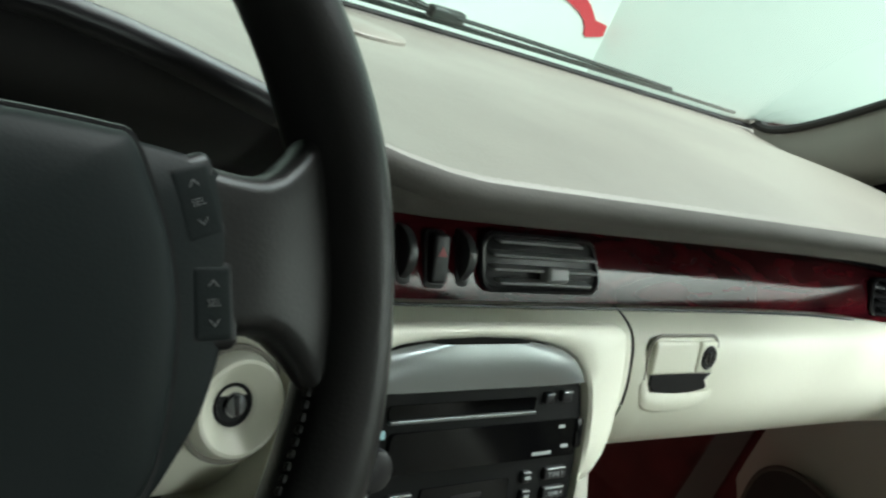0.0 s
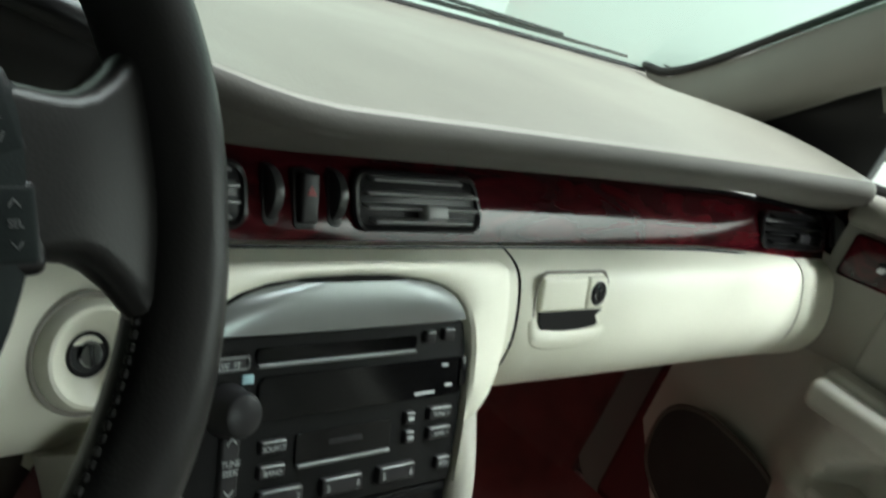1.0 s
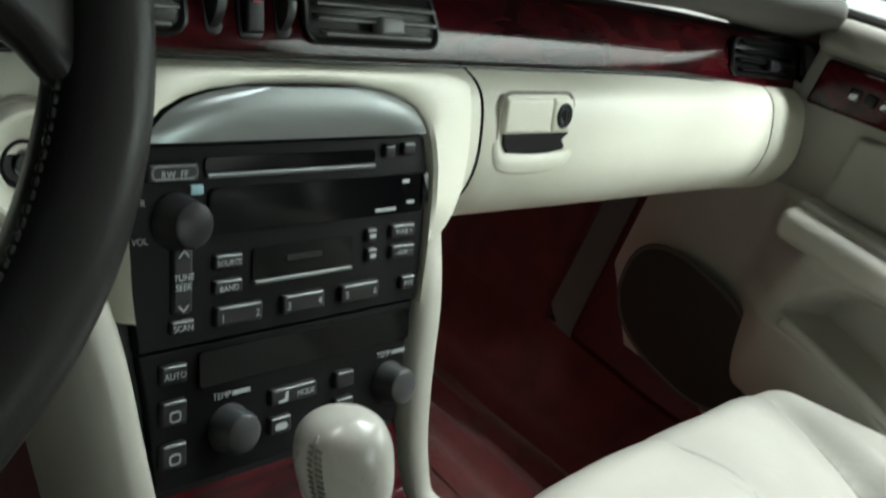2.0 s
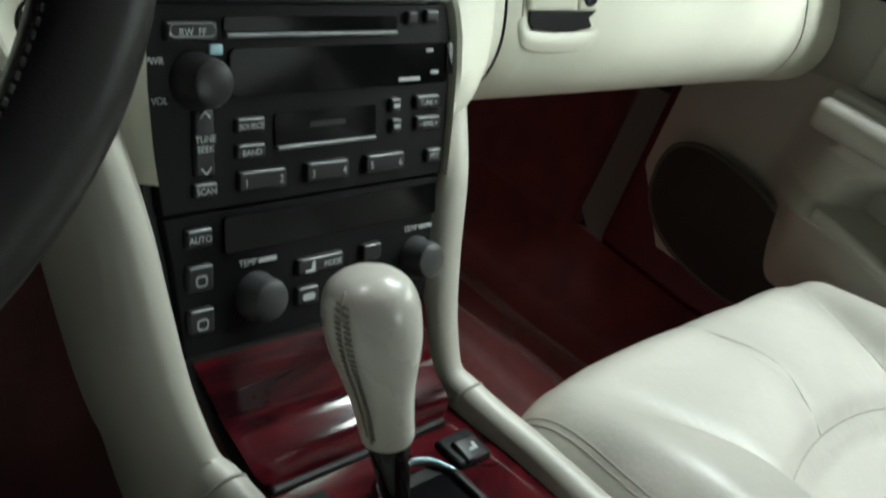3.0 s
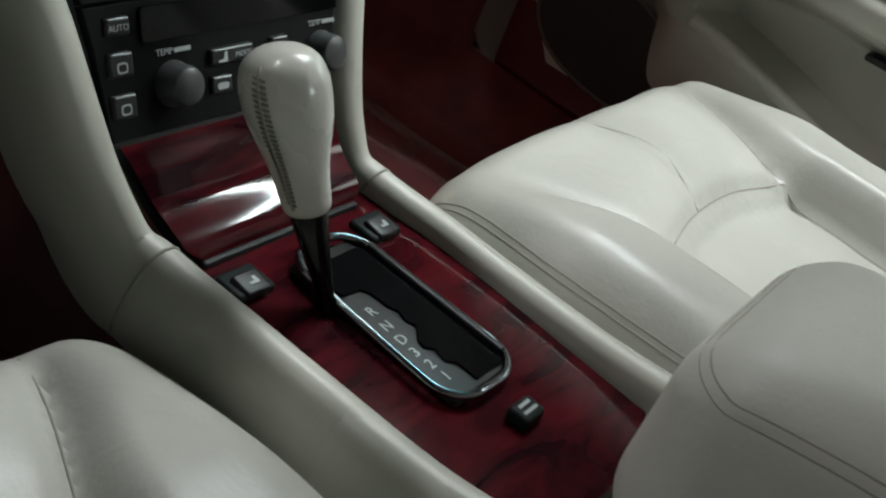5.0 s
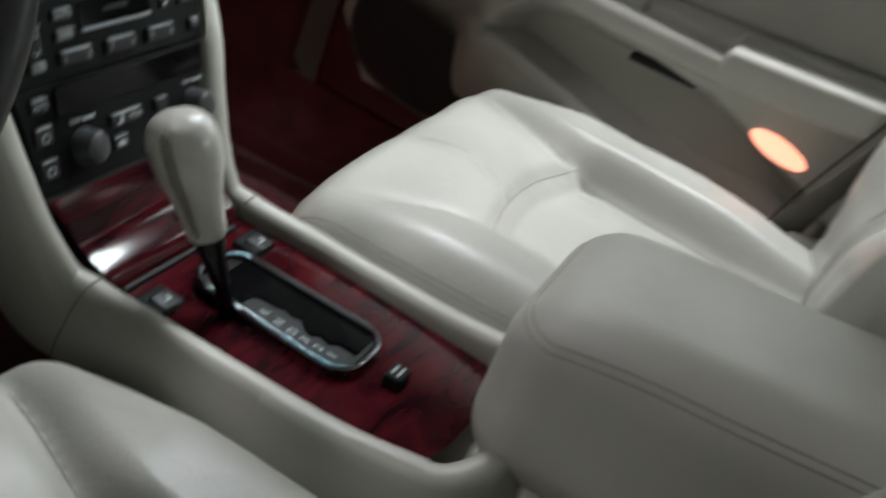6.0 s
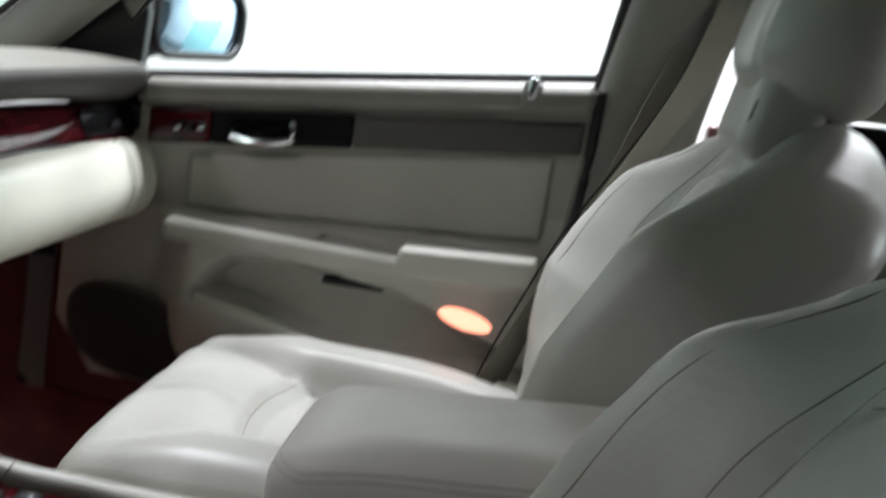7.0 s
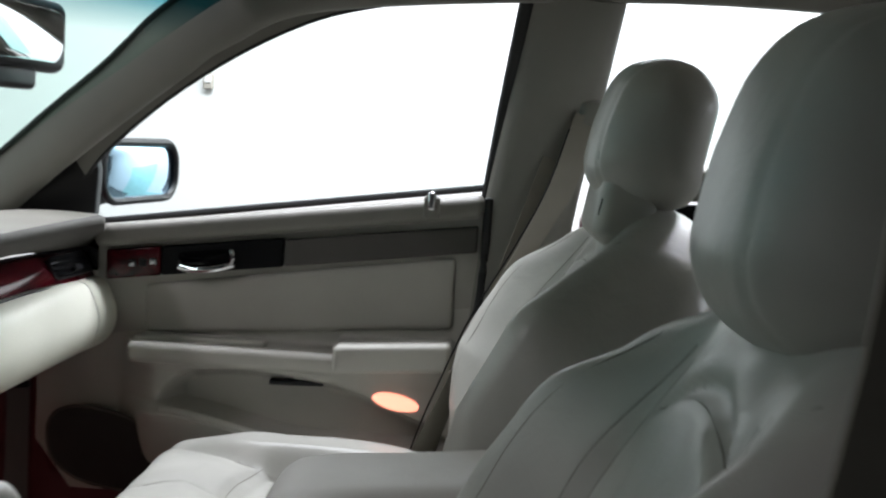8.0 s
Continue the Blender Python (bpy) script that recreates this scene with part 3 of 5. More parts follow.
for x in (-0.037, 0.013, 0.730):
    m = frame_of((x, 0.2105 + bow(x) + 0.40 * strip_lean(x), 0.841), (1, 0, 0), (0, 0.64, 1))
    w = part("thumbwheel_slot", slab(rounded(0.012, 0.034, 0.005), 0.004, 0.0005, m), BLACK, dash)
    part("thumbwheel", turned([(0.014, -0.0042), (0.0172, -0.003), (0.0178, 0.0), (0.0172, 0.003), (0.014, 0.0042)], 30, Matrix.Translation((x, 0.2185 + bow(x) + 0.40 * strip_lean(x), 0.839)) @ pose(0, 0, 0, 0, 90)), KNOB_GREY, w, "ribbed grey thumbwheel")
m = frame_of((-0.0115, 0.2095 + 0.40 * strip_lean(0), 0.841), (1, 0, 0), (0, 0.64, 1))
hz = part("hazard_switch", slab(rounded(0.018, 0.036, 0.004), 0.006, 0.001, m), BLACK, dash)
part("rocker", block((0.013, 0.030, 0.008), 0.002, arc=2, m=m @ Matrix.Translation((0, 0, 0.002)) @ pose(0, 0, 0, 6)), BUTTON, hz)
tri = [(0.0042 * math.sin(radians(120 * k)), 0.0042 * math.cos(radians(120 * k))) for k in range(3)]
part("red_triangle", slab(tri, 0.0005, m=m @ Matrix.Translation((0, 0.003, 0.0068))), RED_PRINT, hz, "red hazard triangle", flat=True)

# cream lower dash: driver's side panel, glovebox, end cap
LOW = curve([(0.236, 0.812), (0.212, 0.811), (0.192, 0.803), (0.179, 0.780), (0.1718, 0.752), (0.1760, 0.725), (0.193, 0.702), (0.222, 0.689), (0.30, 0.682)], 26)


def low_panel(name, x0, x1, n, label, lid=0.0, mat=None, cut=0.004):
    def f(i, j):
        t = i / n
        x = x0 + (x1 - x0) * t
        edge = min(t, 1 - t) * (x1 - x0)
        sink = cut * (1 - smooth(edge, 0.0, 0.007))
        y, z = LOW[j]
        roll = 0.045 * smooth(x, 0.700, 0.765) ** 2
        return (x, y + bow(x) + sink + roll * 0.6 - lid * math.sin(math.pi * t), z)
    return part(name, grid(n + 1, 26, f), mat or CREAM, dash, label)


low_panel("knee_panel", -0.735, 0.187, 50, "cream padded lower dash panel")
glove = low_panel("glovebox_door", 0.1905, 0.652, 40, "cream padded glovebox door", 0.004)
low_panel("end_panel", 0.6545, 0.762, 14, "cream dash end panel")
BOLSTER = curve([(0.205, 0.694), (0.208, 0.660), (0.228, 0.590), (0.275, 0.520), (0.36, 0.470)], 16)
# footwell shade is put into the bolster's colour
part("knee_bolster", grid(25, 16, lambda i, j: (-0.735 + 0.600 * i / 24, BOLSTER[j][0] + 0.5 * bow(-0.735 + 0.600 * i / 24), BOLSTER[j][1])), SHADE_AND_STRIP_TAUPE, dash, "padded knee bolster, darkened for the footwell's shade")
part("panel_core", block((1.46, 0.04, 0.16), 0.01, (0, 0.275, 0.745)), BLACK, dash)
part("under_panel", block((1.44, 0.42, 0.02), 0.008, (0, 0.48, 0.69)), BLACK, dash)

# glovebox pull: a tray, a paddle and a round lock
gm = frame_of((0.249, 0.1808, 0.783), (1, 0.0, 0), (0, 0.34, 1))
tray = part("handle_tray", slab(rounded(0.090, 0.042, 0.011), 0.014, 0.003, gm @ Matrix.Translation((0, 0.003, 0.0010))), CREAM, glove)
part("tray_outline", tube([gm @ Vector((x, y + 0.003, 0.0004)) for x, y in rounded(0.0925, 0.0445, 0.012)], 0.0013, 6, closed=True, up=(0, -1, 0)), SEAM, tray)
# flat black plate that paints the shade of the hollow under the handle
part("well", slab([(-0.041, -0.0045), (-0.040, -0.012), (-0.035, -0.0175), (-0.010, -0.0195), (0.014, -0.0195), (0.034, -0.0175), (0.041, -0.012), (0.042, -0.0045)][::-1], 0.004, 0.0, gm @ Matrix.Translation((0, 0, 0.0035))), BLACK, tray, flat=True)
part("scoop", tube(curve([gm @ Vector((x, y, -0.0022)) for x, y in ((-0.045, -0.004), (-0.043, -0.017), (-0.034, -0.0245), (0.0, -0.0265), (0.036, -0.0245), (0.0465, -0.016), (0.049, 0.004), (0.046, 0.019))], 40), [0.0035 + 0.0032 * math.sin(math.pi * k / 39) for k in range(40)], 10, up=tuple(gm.to_3x3() @ Vector((0, 0, 1))), wide=1.5), CREAM, glove, "rounded cream lip round the pull")
part("handle", block((0.058, 0.026, 0.010), 0.003, arc=2, m=gm @ Matrix.Translation((-0.0145, 0.0085, 0.0))), CREAM, glove, "cream pull handle")
part("lock_plate", block((0.025, 0.026, 0.010), 0.003, arc=2, m=gm @ Matrix.Translation((0.0285, 0.0085, 0.0))), CREAM, glove)
lk = part("lock", turned([(0.0098, -0.004), (0.0098, 0.0010), (0.0088, 0.0018), (0.0078, 0.0008), (0.0, 0.0008)], 24, gm @ Matrix.Translation((0.029, 0.0085, 0.0045))), BLACK, glove, "round dark metal lock")
part("key_barrel", turned([(0.0055, -0.004), (0.0055, 0.0010), (0.0048, 0.0016), (0.0, 0.0016)], 20, gm @ Matrix.Translation((0.029, 0.0085, 0.0045))), DARK_CHROME, lk)
part("key_slot", block((0.002, 0.008, 0.001), 0.0004, arc=1, m=gm @ Matrix.Translation((0.029, 0.0085, 0.0062))), BLACK, lk)

# instrument binnacle behind the wheel
part("binnacle", join(block((0.40, 0.006, 0.11), 0.002, (-0.47, 0.31, 0.875)), block((0.40, 0.12, 0.006), 0.002, (-0.47, 0.26, 0.824))), BLACK, dash, "black instrument binnacle")
part("cluster_side", block((0.25, 0.016, 0.100), 0.004, (-0.327, 0.214, 0.836)), BLACK, dash, "black panel beside the instrument cluster")
part("cluster_lens", block((0.34, 0.004, 0.09), 0.0015, (-0.47, 0.302, 0.87)), GLOSS_BLACK, dash)
part("side_switch", block((0.022, 0.012, 0.018), 0.003, (-0.285, 0.205, 0.862), arc=2), BUTTON, dash)
part("side_switch", block((0.016, 0.012, 0.012), 0.003, (-0.262, 0.205, 0.856), arc=2), BUTTON, dash)

# ignition lock
im = frame_of((-0.156, 0.1702, 0.777), (1, 0, 0), (0, 0.42, 1))
ig = part("ignition_bezel", turned([(0.0305, -0.02), (0.0290, -0.008), (0.0268, 0.0002), (0.0255, 0.0022), (0.0236, 0.0026), (0.0210, 0.0012), (0.0175, -0.0022), (0.0142, -0.0050), (0.0120, -0.0066), (0.0112, -0.0090)], 44, im), CREAM, dash, "cream dished ignition bezel")
part("ignition_lock", turned([(0.0116, -0.012), (0.0116, -0.0064), (0.0104, -0.0058), (0.0094, -0.0070), (0.0, -0.0070)], 32, im), BLACK, ig, "black ignition lock")
part("key_barrel", turned([(0.0066, -0.010), (0.0066, -0.0054), (0.0058, -0.0046), (0.0, -0.0046)], 24, im @ Matrix.Translation((0.001, 0, 0))), DARK_CHROME, ig, "dark metal key barrel")
part("key_slot", block((0.0026, 0.011, 0.002), 0.0008, arc=1, m=im @ Matrix.Translation((0.001, 0, -0.0050)) @ pose(0, 0, 0, 0, 0, 12)), BLACK, ig)
part("bezel_groove", tube([im @ Vector((0.0300 * math.cos(a), 0.0300 * math.sin(a), -0.0072)) for a in np.linspace(0, 2 * math.pi, 40, endpoint=False)], 0.0016, 6, closed=True, up=(0, -1, 0)), SEAM, ig)

# ---- centre stack ----
SM = frame_of((0, 0.09, 0.661), (1, 0, 0), (0, 0.41, 0.912))
HALF = [(-0.112, 0.078), (-0.10, 0.080), (-0.075, 0.0820), (-0.05, 0.0860), (-0.02, 0.0912), (0.02, 0.0955), (0.05, 0.1015), (0.08, 0.1055), (0.11, 0.1075), (0.13, 0.1075), (0.145, 0.1045), (0.156, 0.099), (0.165, 0.090), (0.171, 0.078), (0.1755, 0.060), (0.178, 0.035), (0.179, 0.0)]


def width_at(v):
    return float(np.interp(v, [h[0] for h in HALF], [h[1] for h in HALF]))


def face(w0, w1, depth=0.006, edge=0.0015, inset=0.001, z=0.0, m=SM):
    """A plate of the stack between two heights, following its outline."""
    vs = [w0] + [h[0] for h in HALF if w0 < h[0] < w1] + [w1]
    right = [(CX + width_at(v) - inset, v) for v in vs]
    left = [(CX - width_at(v) + inset, v) for v in vs]
    out = right + left[::-1]
    keep = [p for k, p in enumerate(out) if (Vector(p) - Vector(out[k - 1])).length > 1e-4]
    return slab(keep, depth, edge, m @ Matrix.Translation((0, 0, z)))


surround_rows = []
fine_rows = [(v, width_at(v)) for v in (0.046, 0.052, 0.058, 0.064, 0.070, 0.076, 0.083, 0.090, 0.098)] + HALF[8:]
ring = [(1, *h) for h in fine_rows[:-1]] + [(0, *fine_rows[-1])] + [(-1, *h) for h in fine_rows[:-1][::-1]]
for sgn, v, w in [r for r in ring if r[1] > (0.045 if r[0] > 0 else 0.063)]:
    p = SM @ Vector((CX + sgn * w, v, -0.004))
    lip = SM @ Vector((CX + sgn * (w + 0.0035), v + (0.003 if v > 0.15 else 0), 0.0055))
    flare = float(smooth(v, 0.068, 0.120))
    reach = 0.178 - CX if sgn > 0 else 0.131 + CX
    base = 0.006 + (0.026 if sgn > 0 else 0.012) * float(smooth(v, 0.02, 0.09))
    wide = base + (reach - w - base) * flare * abs(sgn)
    arch = float(smooth(v, 0.135, 0.179))
    q = Vector((CX + sgn * (w + wide * (1 - 0.25 * arch)), p.y + (0.040 if sgn > 0 else 0.055), p.z - 0.018 + 0.032 * arch))
    swing = 0.026 * float(smooth(-v, 0.03, 0.112)) ** 1.2
    dive = 0.034 * (1 - float(smooth(v, 0.045, 0.100))) if sgn > 0 else 0.060 * (1 - float(smooth(v, 0.058, 0.125)))
    for c0 in (p, lip, q):
        c0 += SM.to_3x3() @ Vector((sgn * 0.35 * dive, 0, -dive))
        c0 += SM.to_3x3() @ Vector((sgn * 0.45 * swing if sgn > 0 else 0.0, 0, swing))
    q.y = (1 - flare) * q.y + flare * 0.196
    if flare > 0.5:
        q.z = max(q.z, 0.72)
    q.z = min(q.z, 0.813)
    c = lip + Vector((sgn * 0.62 * wide, -0.004 * (1 - flare), 0.010 * arch))
    row = [p, SM @ Vector((CX + sgn * (w + 0.001), v + (0.001 if v > 0.15 else 0), 0.0035)), lip]
    for t in np.linspace(0.12, 1, 9):
        row.append(lip * (1 - t) ** 2 + c * 2 * t * (1 - t) + q * t * t)
    surround_rows.append(row)
part("stack_surround", grid(len(surround_rows), len(surround_rows[0]), lambda i, j: surround_rows[i][j]), CREAM, dash, "cream arched surround of the centre stack")
part("stack_core", slab([(CX + s * (h[1] + 0.004), h[0]) for s, h in [(1, h) for h in HALF[4:]] + [(-1, h) for h in HALF[4:-1][::-1]]], 0.03, m=SM @ Matrix.Translation((0, 0, -0.006))), BLACK, dash)


def visor_point(i, j):
    """The bulging grey cap over the radio."""
    t = j / 10
    v = 0.1505 + (0.177 - 0.1505) * t
    w = width_at(v) - 0.002
    a = -1 + 2 * i / 30
    z = 0.0040 + 0.0075 * math.sin(math.pi * (0.20 + 0.50 * t)) * (1 - abs(a) ** 6)
    return SM @ Vector((CX + a * w, v, z))


part("visor", grid(31, 11, visor_point), HOOD_GREY, dash, "satin grey cap above the radio")

radio = thing("car_radio", "charcoal car radio with cassette and disc slots", "car radio", place=(CX, 0.13, 0.73))
part("faceplate", face(0.0475, 0.1485), STACK, radio, "charcoal radio faceplate")


def on_stack(u, v, z=0.0):
    return SM @ Matrix.Translation((u, v, z))


def button(u, v, w, h, owner, text="", size=0.005, high=0.004, mat=None, tilt=0.0, streak=True):
    b = part("button", block((w, h, 2 * high), min(0.0016, high * 0.8), arc=2, m=on_stack(u, v) @ pose(0, 0, 0, tilt)), mat or BUTTON, owner)
    if streak:
        # the highlight along the upper edge is modelled as a silver bar
        part("highlight_bar", block((w * 0.86, 0.0011, 0.0012), 0.0003, arc=1, m=on_stack(u, v + h / 2 - 0.0012, high - 0.0002) @ pose(0, 0, 0, -25)), SILVER, b, "silver bar for the highlight on the upper edge")
    if text:
        lettering(text, size, on_stack(u, v - 0.0008, high + 0.0002), b)
    return b


disc = part("disc_slot", slab(rounded(0.122, 0.0075, 0.0025), 0.003, 0.0004, on_stack(-0.018, 0.1382, 0.0012)), GLOSS_BLACK, radio, "black disc slot", flat=True)
part("slot_lip", block((0.120, 0.0022, 0.004), 0.0008, arc=2, m=on_stack(-0.018, 0.1327, 0.001)), SILVER, disc)
part("display", slab(rounded(0.163, 0.0235, 0.004), 0.003, 0.0008, on_stack(0.005, 0.1148, 0.0022)), GLOSS_BLACK, radio, "unlit black radio display", flat=True)
part("display_tab", slab(rounded(0.006, 0.019, 0.002), 0.002, 0.0004, on_stack(0.0865, 0.117, 0.0032)), GLOSS_BLACK, radio)
button(0.054, 0.1408, 0.0085, 0.0075, radio, "", high=0.003)
button(0.0708, 0.1415, 0.0105, 0.0075, radio, "", high=0.003)
for u, v, w in ((0.069, 0.1222, 0.006), (0.0735, 0.1095, 0.007), (0.052, 0.1062, 0.018)):
    part("print_bar", block((w, 0.0022, 0.0004), 0.0001, arc=1, m=on_stack(u, v, 0.0025)), PRINT, radio, flat=True)
rw = button(-0.0985, 0.1355, 0.029, 0.0090, radio, "RW  FF", 0.0050, 0.0035, streak=False)
part("button_ring", tube([on_stack(-0.0985 + x, 0.1357 + y, 0.0036) @ Vector((0, 0, 0)) for x, y in rounded(0.0262, 0.0064, 0.0031, 5)], 0.0006, 6, closed=True), SILVER, rw, "thin silver outline")
part("blue_lamp", block((0.008, 0.005, 0.002), 0.0008, arc=1, m=on_stack(-0.0834, 0.1262, 0.0005)), material("pale_blue_plastic", (0.25, 0.42, 0.46), 0.4, mottle=0.0), radio)
lettering("PWR", 0.0048, on_stack(-0.1182, 0.1216, 0.0003), radio)
lettering("VOL", 0.0048, on_stack(-0.116, 0.103, 0.0003), radio)
part("volume_knob", turned([(0.0142, -0.002), (0.0142, 0.002), (0.0128, 0.004), (0.0121, 0.013), (0.0110, 0.0155), (0.0088, 0.0165), (0.0, 0.0168)], 36, on_stack(-0.0955, 0.1115)), BUTTON, radio, "round charcoal volume knob")
part("seek_rocker", block((0.0125, 0.034, 0.006), 0.0025, arc=2, m=on_stack(-0.0925, 0.0815)), BUTTON, radio)
lettering("TUNE\nSEEK", 0.0048, on_stack(-0.0925, 0.081, 0.0033), radio)
for v, s in ((0.0945, 1), (0.0688, -1)):
    part("arrow", slab([(-0.003, -0.0012 * s), (0.0, 0.0018 * s), (0.003, -0.0012 * s), (0.003, 0.0), (0.0, 0.003 * s), (-0.003, 0.0)], 0.0004, m=on_stack(-0.0925, v, 0.0034)), PRINT, radio, flat=True)
button(-0.0925, 0.0585, 0.0145, 0.0072, radio, "SCAN", 0.0046, 0.003)
button(-0.064, 0.0885, 0.0185, 0.0078, radio, "SOURCE", 0.0042, 0.003)
button(-0.064, 0.0752, 0.0185, 0.0078, radio, "BAND", 0.0046, 0.003)
part("cassette_slot", slab(rounded(0.074, 0.0170, 0.002), 0.003, 0.0004, on_stack(-0.0105, 0.0845, 0.0012)), GLOSS_BLACK, radio, "black cassette slot", flat=True)
part("print_bar", block((0.026, 0.003, 0.0004), 0.0001, arc=1, m=on_stack(-0.0105, 0.0855, 0.0014)), BUTTON, radio, flat=True)
part("slot_lip", block((0.072, 0.0022, 0.004), 0.0008, arc=2, m=on_stack(-0.0105, 0.0747, 0.001)), SILVER, radio)
button(0.0412, 0.0920, 0.008, 0.0080, radio, "", high=0.003)
button(0.0418, 0.0802, 0.008, 0.0080, radio, "", high=0.003)
part("print_bar", block((0.005, 0.0022, 0.0004), 0.0001, arc=1, m=on_stack(0.0415, 0.0915, 0.0032)), PRINT, radio, flat=True)
part("print_bar", block((0.005, 0.0022, 0.0004), 0.0001, arc=1, m=on_stack(0.0420, 0.0797, 0.0032)), PRINT, radio, flat=True)
button(0.0685, 0.0925, 0.021, 0.0080, radio, "TUNE +", 0.0042, 0.003)
button(0.0690, 0.0800, 0.021, 0.0080, radio, "- LEVEL +", 0.0038, 0.003)
for k, u in enumerate((-0.057, -0.0118, 0.0326)):
    b = button(u, 0.0600, 0.031, 0.0105, radio, "", high=0.0038)
    lettering(str(2 * k + 1), 0.0058, on_stack(u - 0.0115, 0.0590, 0.0041), b)
    lettering(str(2 * k + 2), 0.0058, on_stack(u + 0.0115, 0.0590, 0.0041), b)
button(0.0745, 0.0600, 0.0125, 0.0085, radio, "PTY", 0.0046, 0.003)

climate = thing("climate_panel", "charcoal climate control panel with two round knobs", "climate control", place=(CX, 0.09, 0.66))
part("faceplate", face(-0.0275, 0.0462, z=-0.0008), STACK, climate, "charcoal climate faceplate")
part("display", slab(rounded(0.160, 0.0190, 0.002), 0.003, 0.0006, on_stack(-0.001, 0.0332, 0.0012)), GLOSS_BLACK, climate, "unlit black climate display", flat=True)
for u in (-0.0605, 0.0630):
    part("temperature_knob", turned([(0.0132, -0.002), (0.0132, 0.001), (0.0122, 0.003), (0.0115, 0.011), (0.0104, 0.0135), (0.0082, 0.0145), (0.0, 0.0147)], 36, on_stack(u, -0.002)), KNOB_GREY, climate, "round grey temperature knob")
    lettering("TEMP", 0.0050, on_stack(u - 0.005, 0.0165, 0.0002), climate)
    part("print_bar", block((0.012, 0.0025, 0.0004), 0.0001, arc=1, m=on_stack(u + 0.008, 0.0165, 0.0001)), PRINT, climate, flat=True)
button(-0.0970, 0.0348, 0.0155, 0.0100, climate, "AUTO", 0.0048, 0.003)
for v in (0.0145, -0.0080):
    b = button(-0.0970, v, 0.0155, 0.0135, climate, "", high=0.003)
    part("pictogram", slab(rounded(0.007, 0.006, 0.002), 0.0003, m=on_stack(-0.0970, v - 0.0015, 0.0032)), PRINT, b, flat=True)
    part("pictogram_centre", slab(rounded(0.005, 0.004, 0.0015), 0.0003, m=on_stack(-0.0970, v - 0.0015, 0.0034)), BUTTON, b, flat=True)
md = button(-0.0165, 0.0085, 0.034, 0.0095, climate, "", high=0.003)
lettering("MODE", 0.0046, on_stack(-0.0085, 0.0078, 0.0033), md)
part("pictogram", slab([(-0.004, -0.003), (0.003, -0.003), (0.003, 0.003), (0.0012, 0.003), (0.0, -0.0012), (-0.004, -0.0015)], 0.0003, m=on_stack(-0.0245, 0.0078, 0.0033)), PRINT, md, flat=True)
b = button(-0.0262, -0.0080, 0.0155, 0.0105, climate, "", high=0.003)
part("pictogram", slab(rounded(0.009, 0.004, 0.0018), 0.0003, m=on_stack(-0.0262, -0.0087, 0.0033)), PRINT, b, flat=True)
button(0.0232, 0.0085, 0.0145, 0.0100, climate, "", high=0.003)
button(0.0232, -0.0075, 0.0145, 0.0100, climate, "", high=0.003)


# ashtray front: a curved burl flap with a black gap round it
def flap_point(i, j, grow=0.0, sink=0.0):
    t = j / 14
    v = -0.030 + (-0.1015 + 0.030) * t - grow * (2 * t - 1)
    w = width_at(v) - 0.004 - 0.010 * smooth(t, 0.88, 1.0) + grow
    a = -1 + 2 * i / 16
    out = 0.022 * smooth(t, 0.35, 1.0) ** 1.3 + 0.006 * math.sin(math.pi * t) - sink
    return SM @ Vector((CX + a * w + 0.014 * t, v, out))


part("ashtray_front", grid(17, 15, flap_point), WOOD, dash, "curved glossy burl ashtray front")
part("ashtray_gap", grid(17, 15, lambda i, j: flap_point(i, j, 0.0045, 0.005)), BLACK, dash)
part("ashtray_edge", tube([flap_point(i, 14, 0.002, 0.0) for i in range(17)], 0.0030, 8), BLACK, dash)


# ---- centre console ----
console = thing("centre_console", "centre console with glossy burl top and cream rails", "console", place=(0.01, -0.1, 0.3))
KX = 0.010


def console_top(y):
    """Height of the burl top: it rises a little towards the dash."""
    return 0.5725 + 0.009 * float(smooth(y, 0.0, 0.09))


def half_at(y):
    return 0.082 - 0.006 * float(smooth(-y, 0.05, 0.22))



def burl_top(i, j):
    t, a = j / 26, -1 + 2 * i / 20
    y = 0.045 - 0.268 * t
    rear = 0.018 * abs(a) ** 3 * float(smooth(t, 0.85, 1.0))
    return (KX + a * half_at(y), y + rear, console_top(y) + 0.001 * (1 - a * a))


part("burl_top", grid(21, 27, burl_top), WOOD, console, "glossy dark red burl console top")

def on_slope(x, v, off):
    return tuple(SM @ Vector((x, v, off)))


RIGHT = curve([on_slope(0.112, 0.12, -0.022), on_slope(0.105, 0.085, -0.013), on_slope(0.0985, 0.045, -0.005), on_slope(0.0915, 0.0, -0.003), on_slope(0.0885, -0.035, -0.002), on_slope(0.0875, -0.062, 0.001), on_slope(0.089, -0.082, 0.005), (0.0935, 0.037, 0.583), (0.0985, 0.014, 0.579), (0.103, -0.02, 0.577), (0.104, -0.08, 0.576), (0.103, -0.16, 0.578), (0.100, -0.225, 0.586)], 80)
LEFT = curve([on_slope(-0.148, 0.12, -0.022), on_slope(-0.142, 0.085, -0.013), on_slope(-0.1345, 0.045, -0.005), on_slope(-0.1255, 0.0, -0.003), on_slope(-0.1175, -0.035, -0.002), on_slope(-0.1095, -0.062, 0.001), on_slope(-0.1025, -0.082, 0.005), (-0.0975, 0.037, 0.584), (-0.0945, 0.014, 0.581), (-0.091, -0.02, 0.579), (-0.087, -0.08, 0.577), (-0.083, -0.16, 0.577), (-0.078, -0.225, 0.585)], 80)


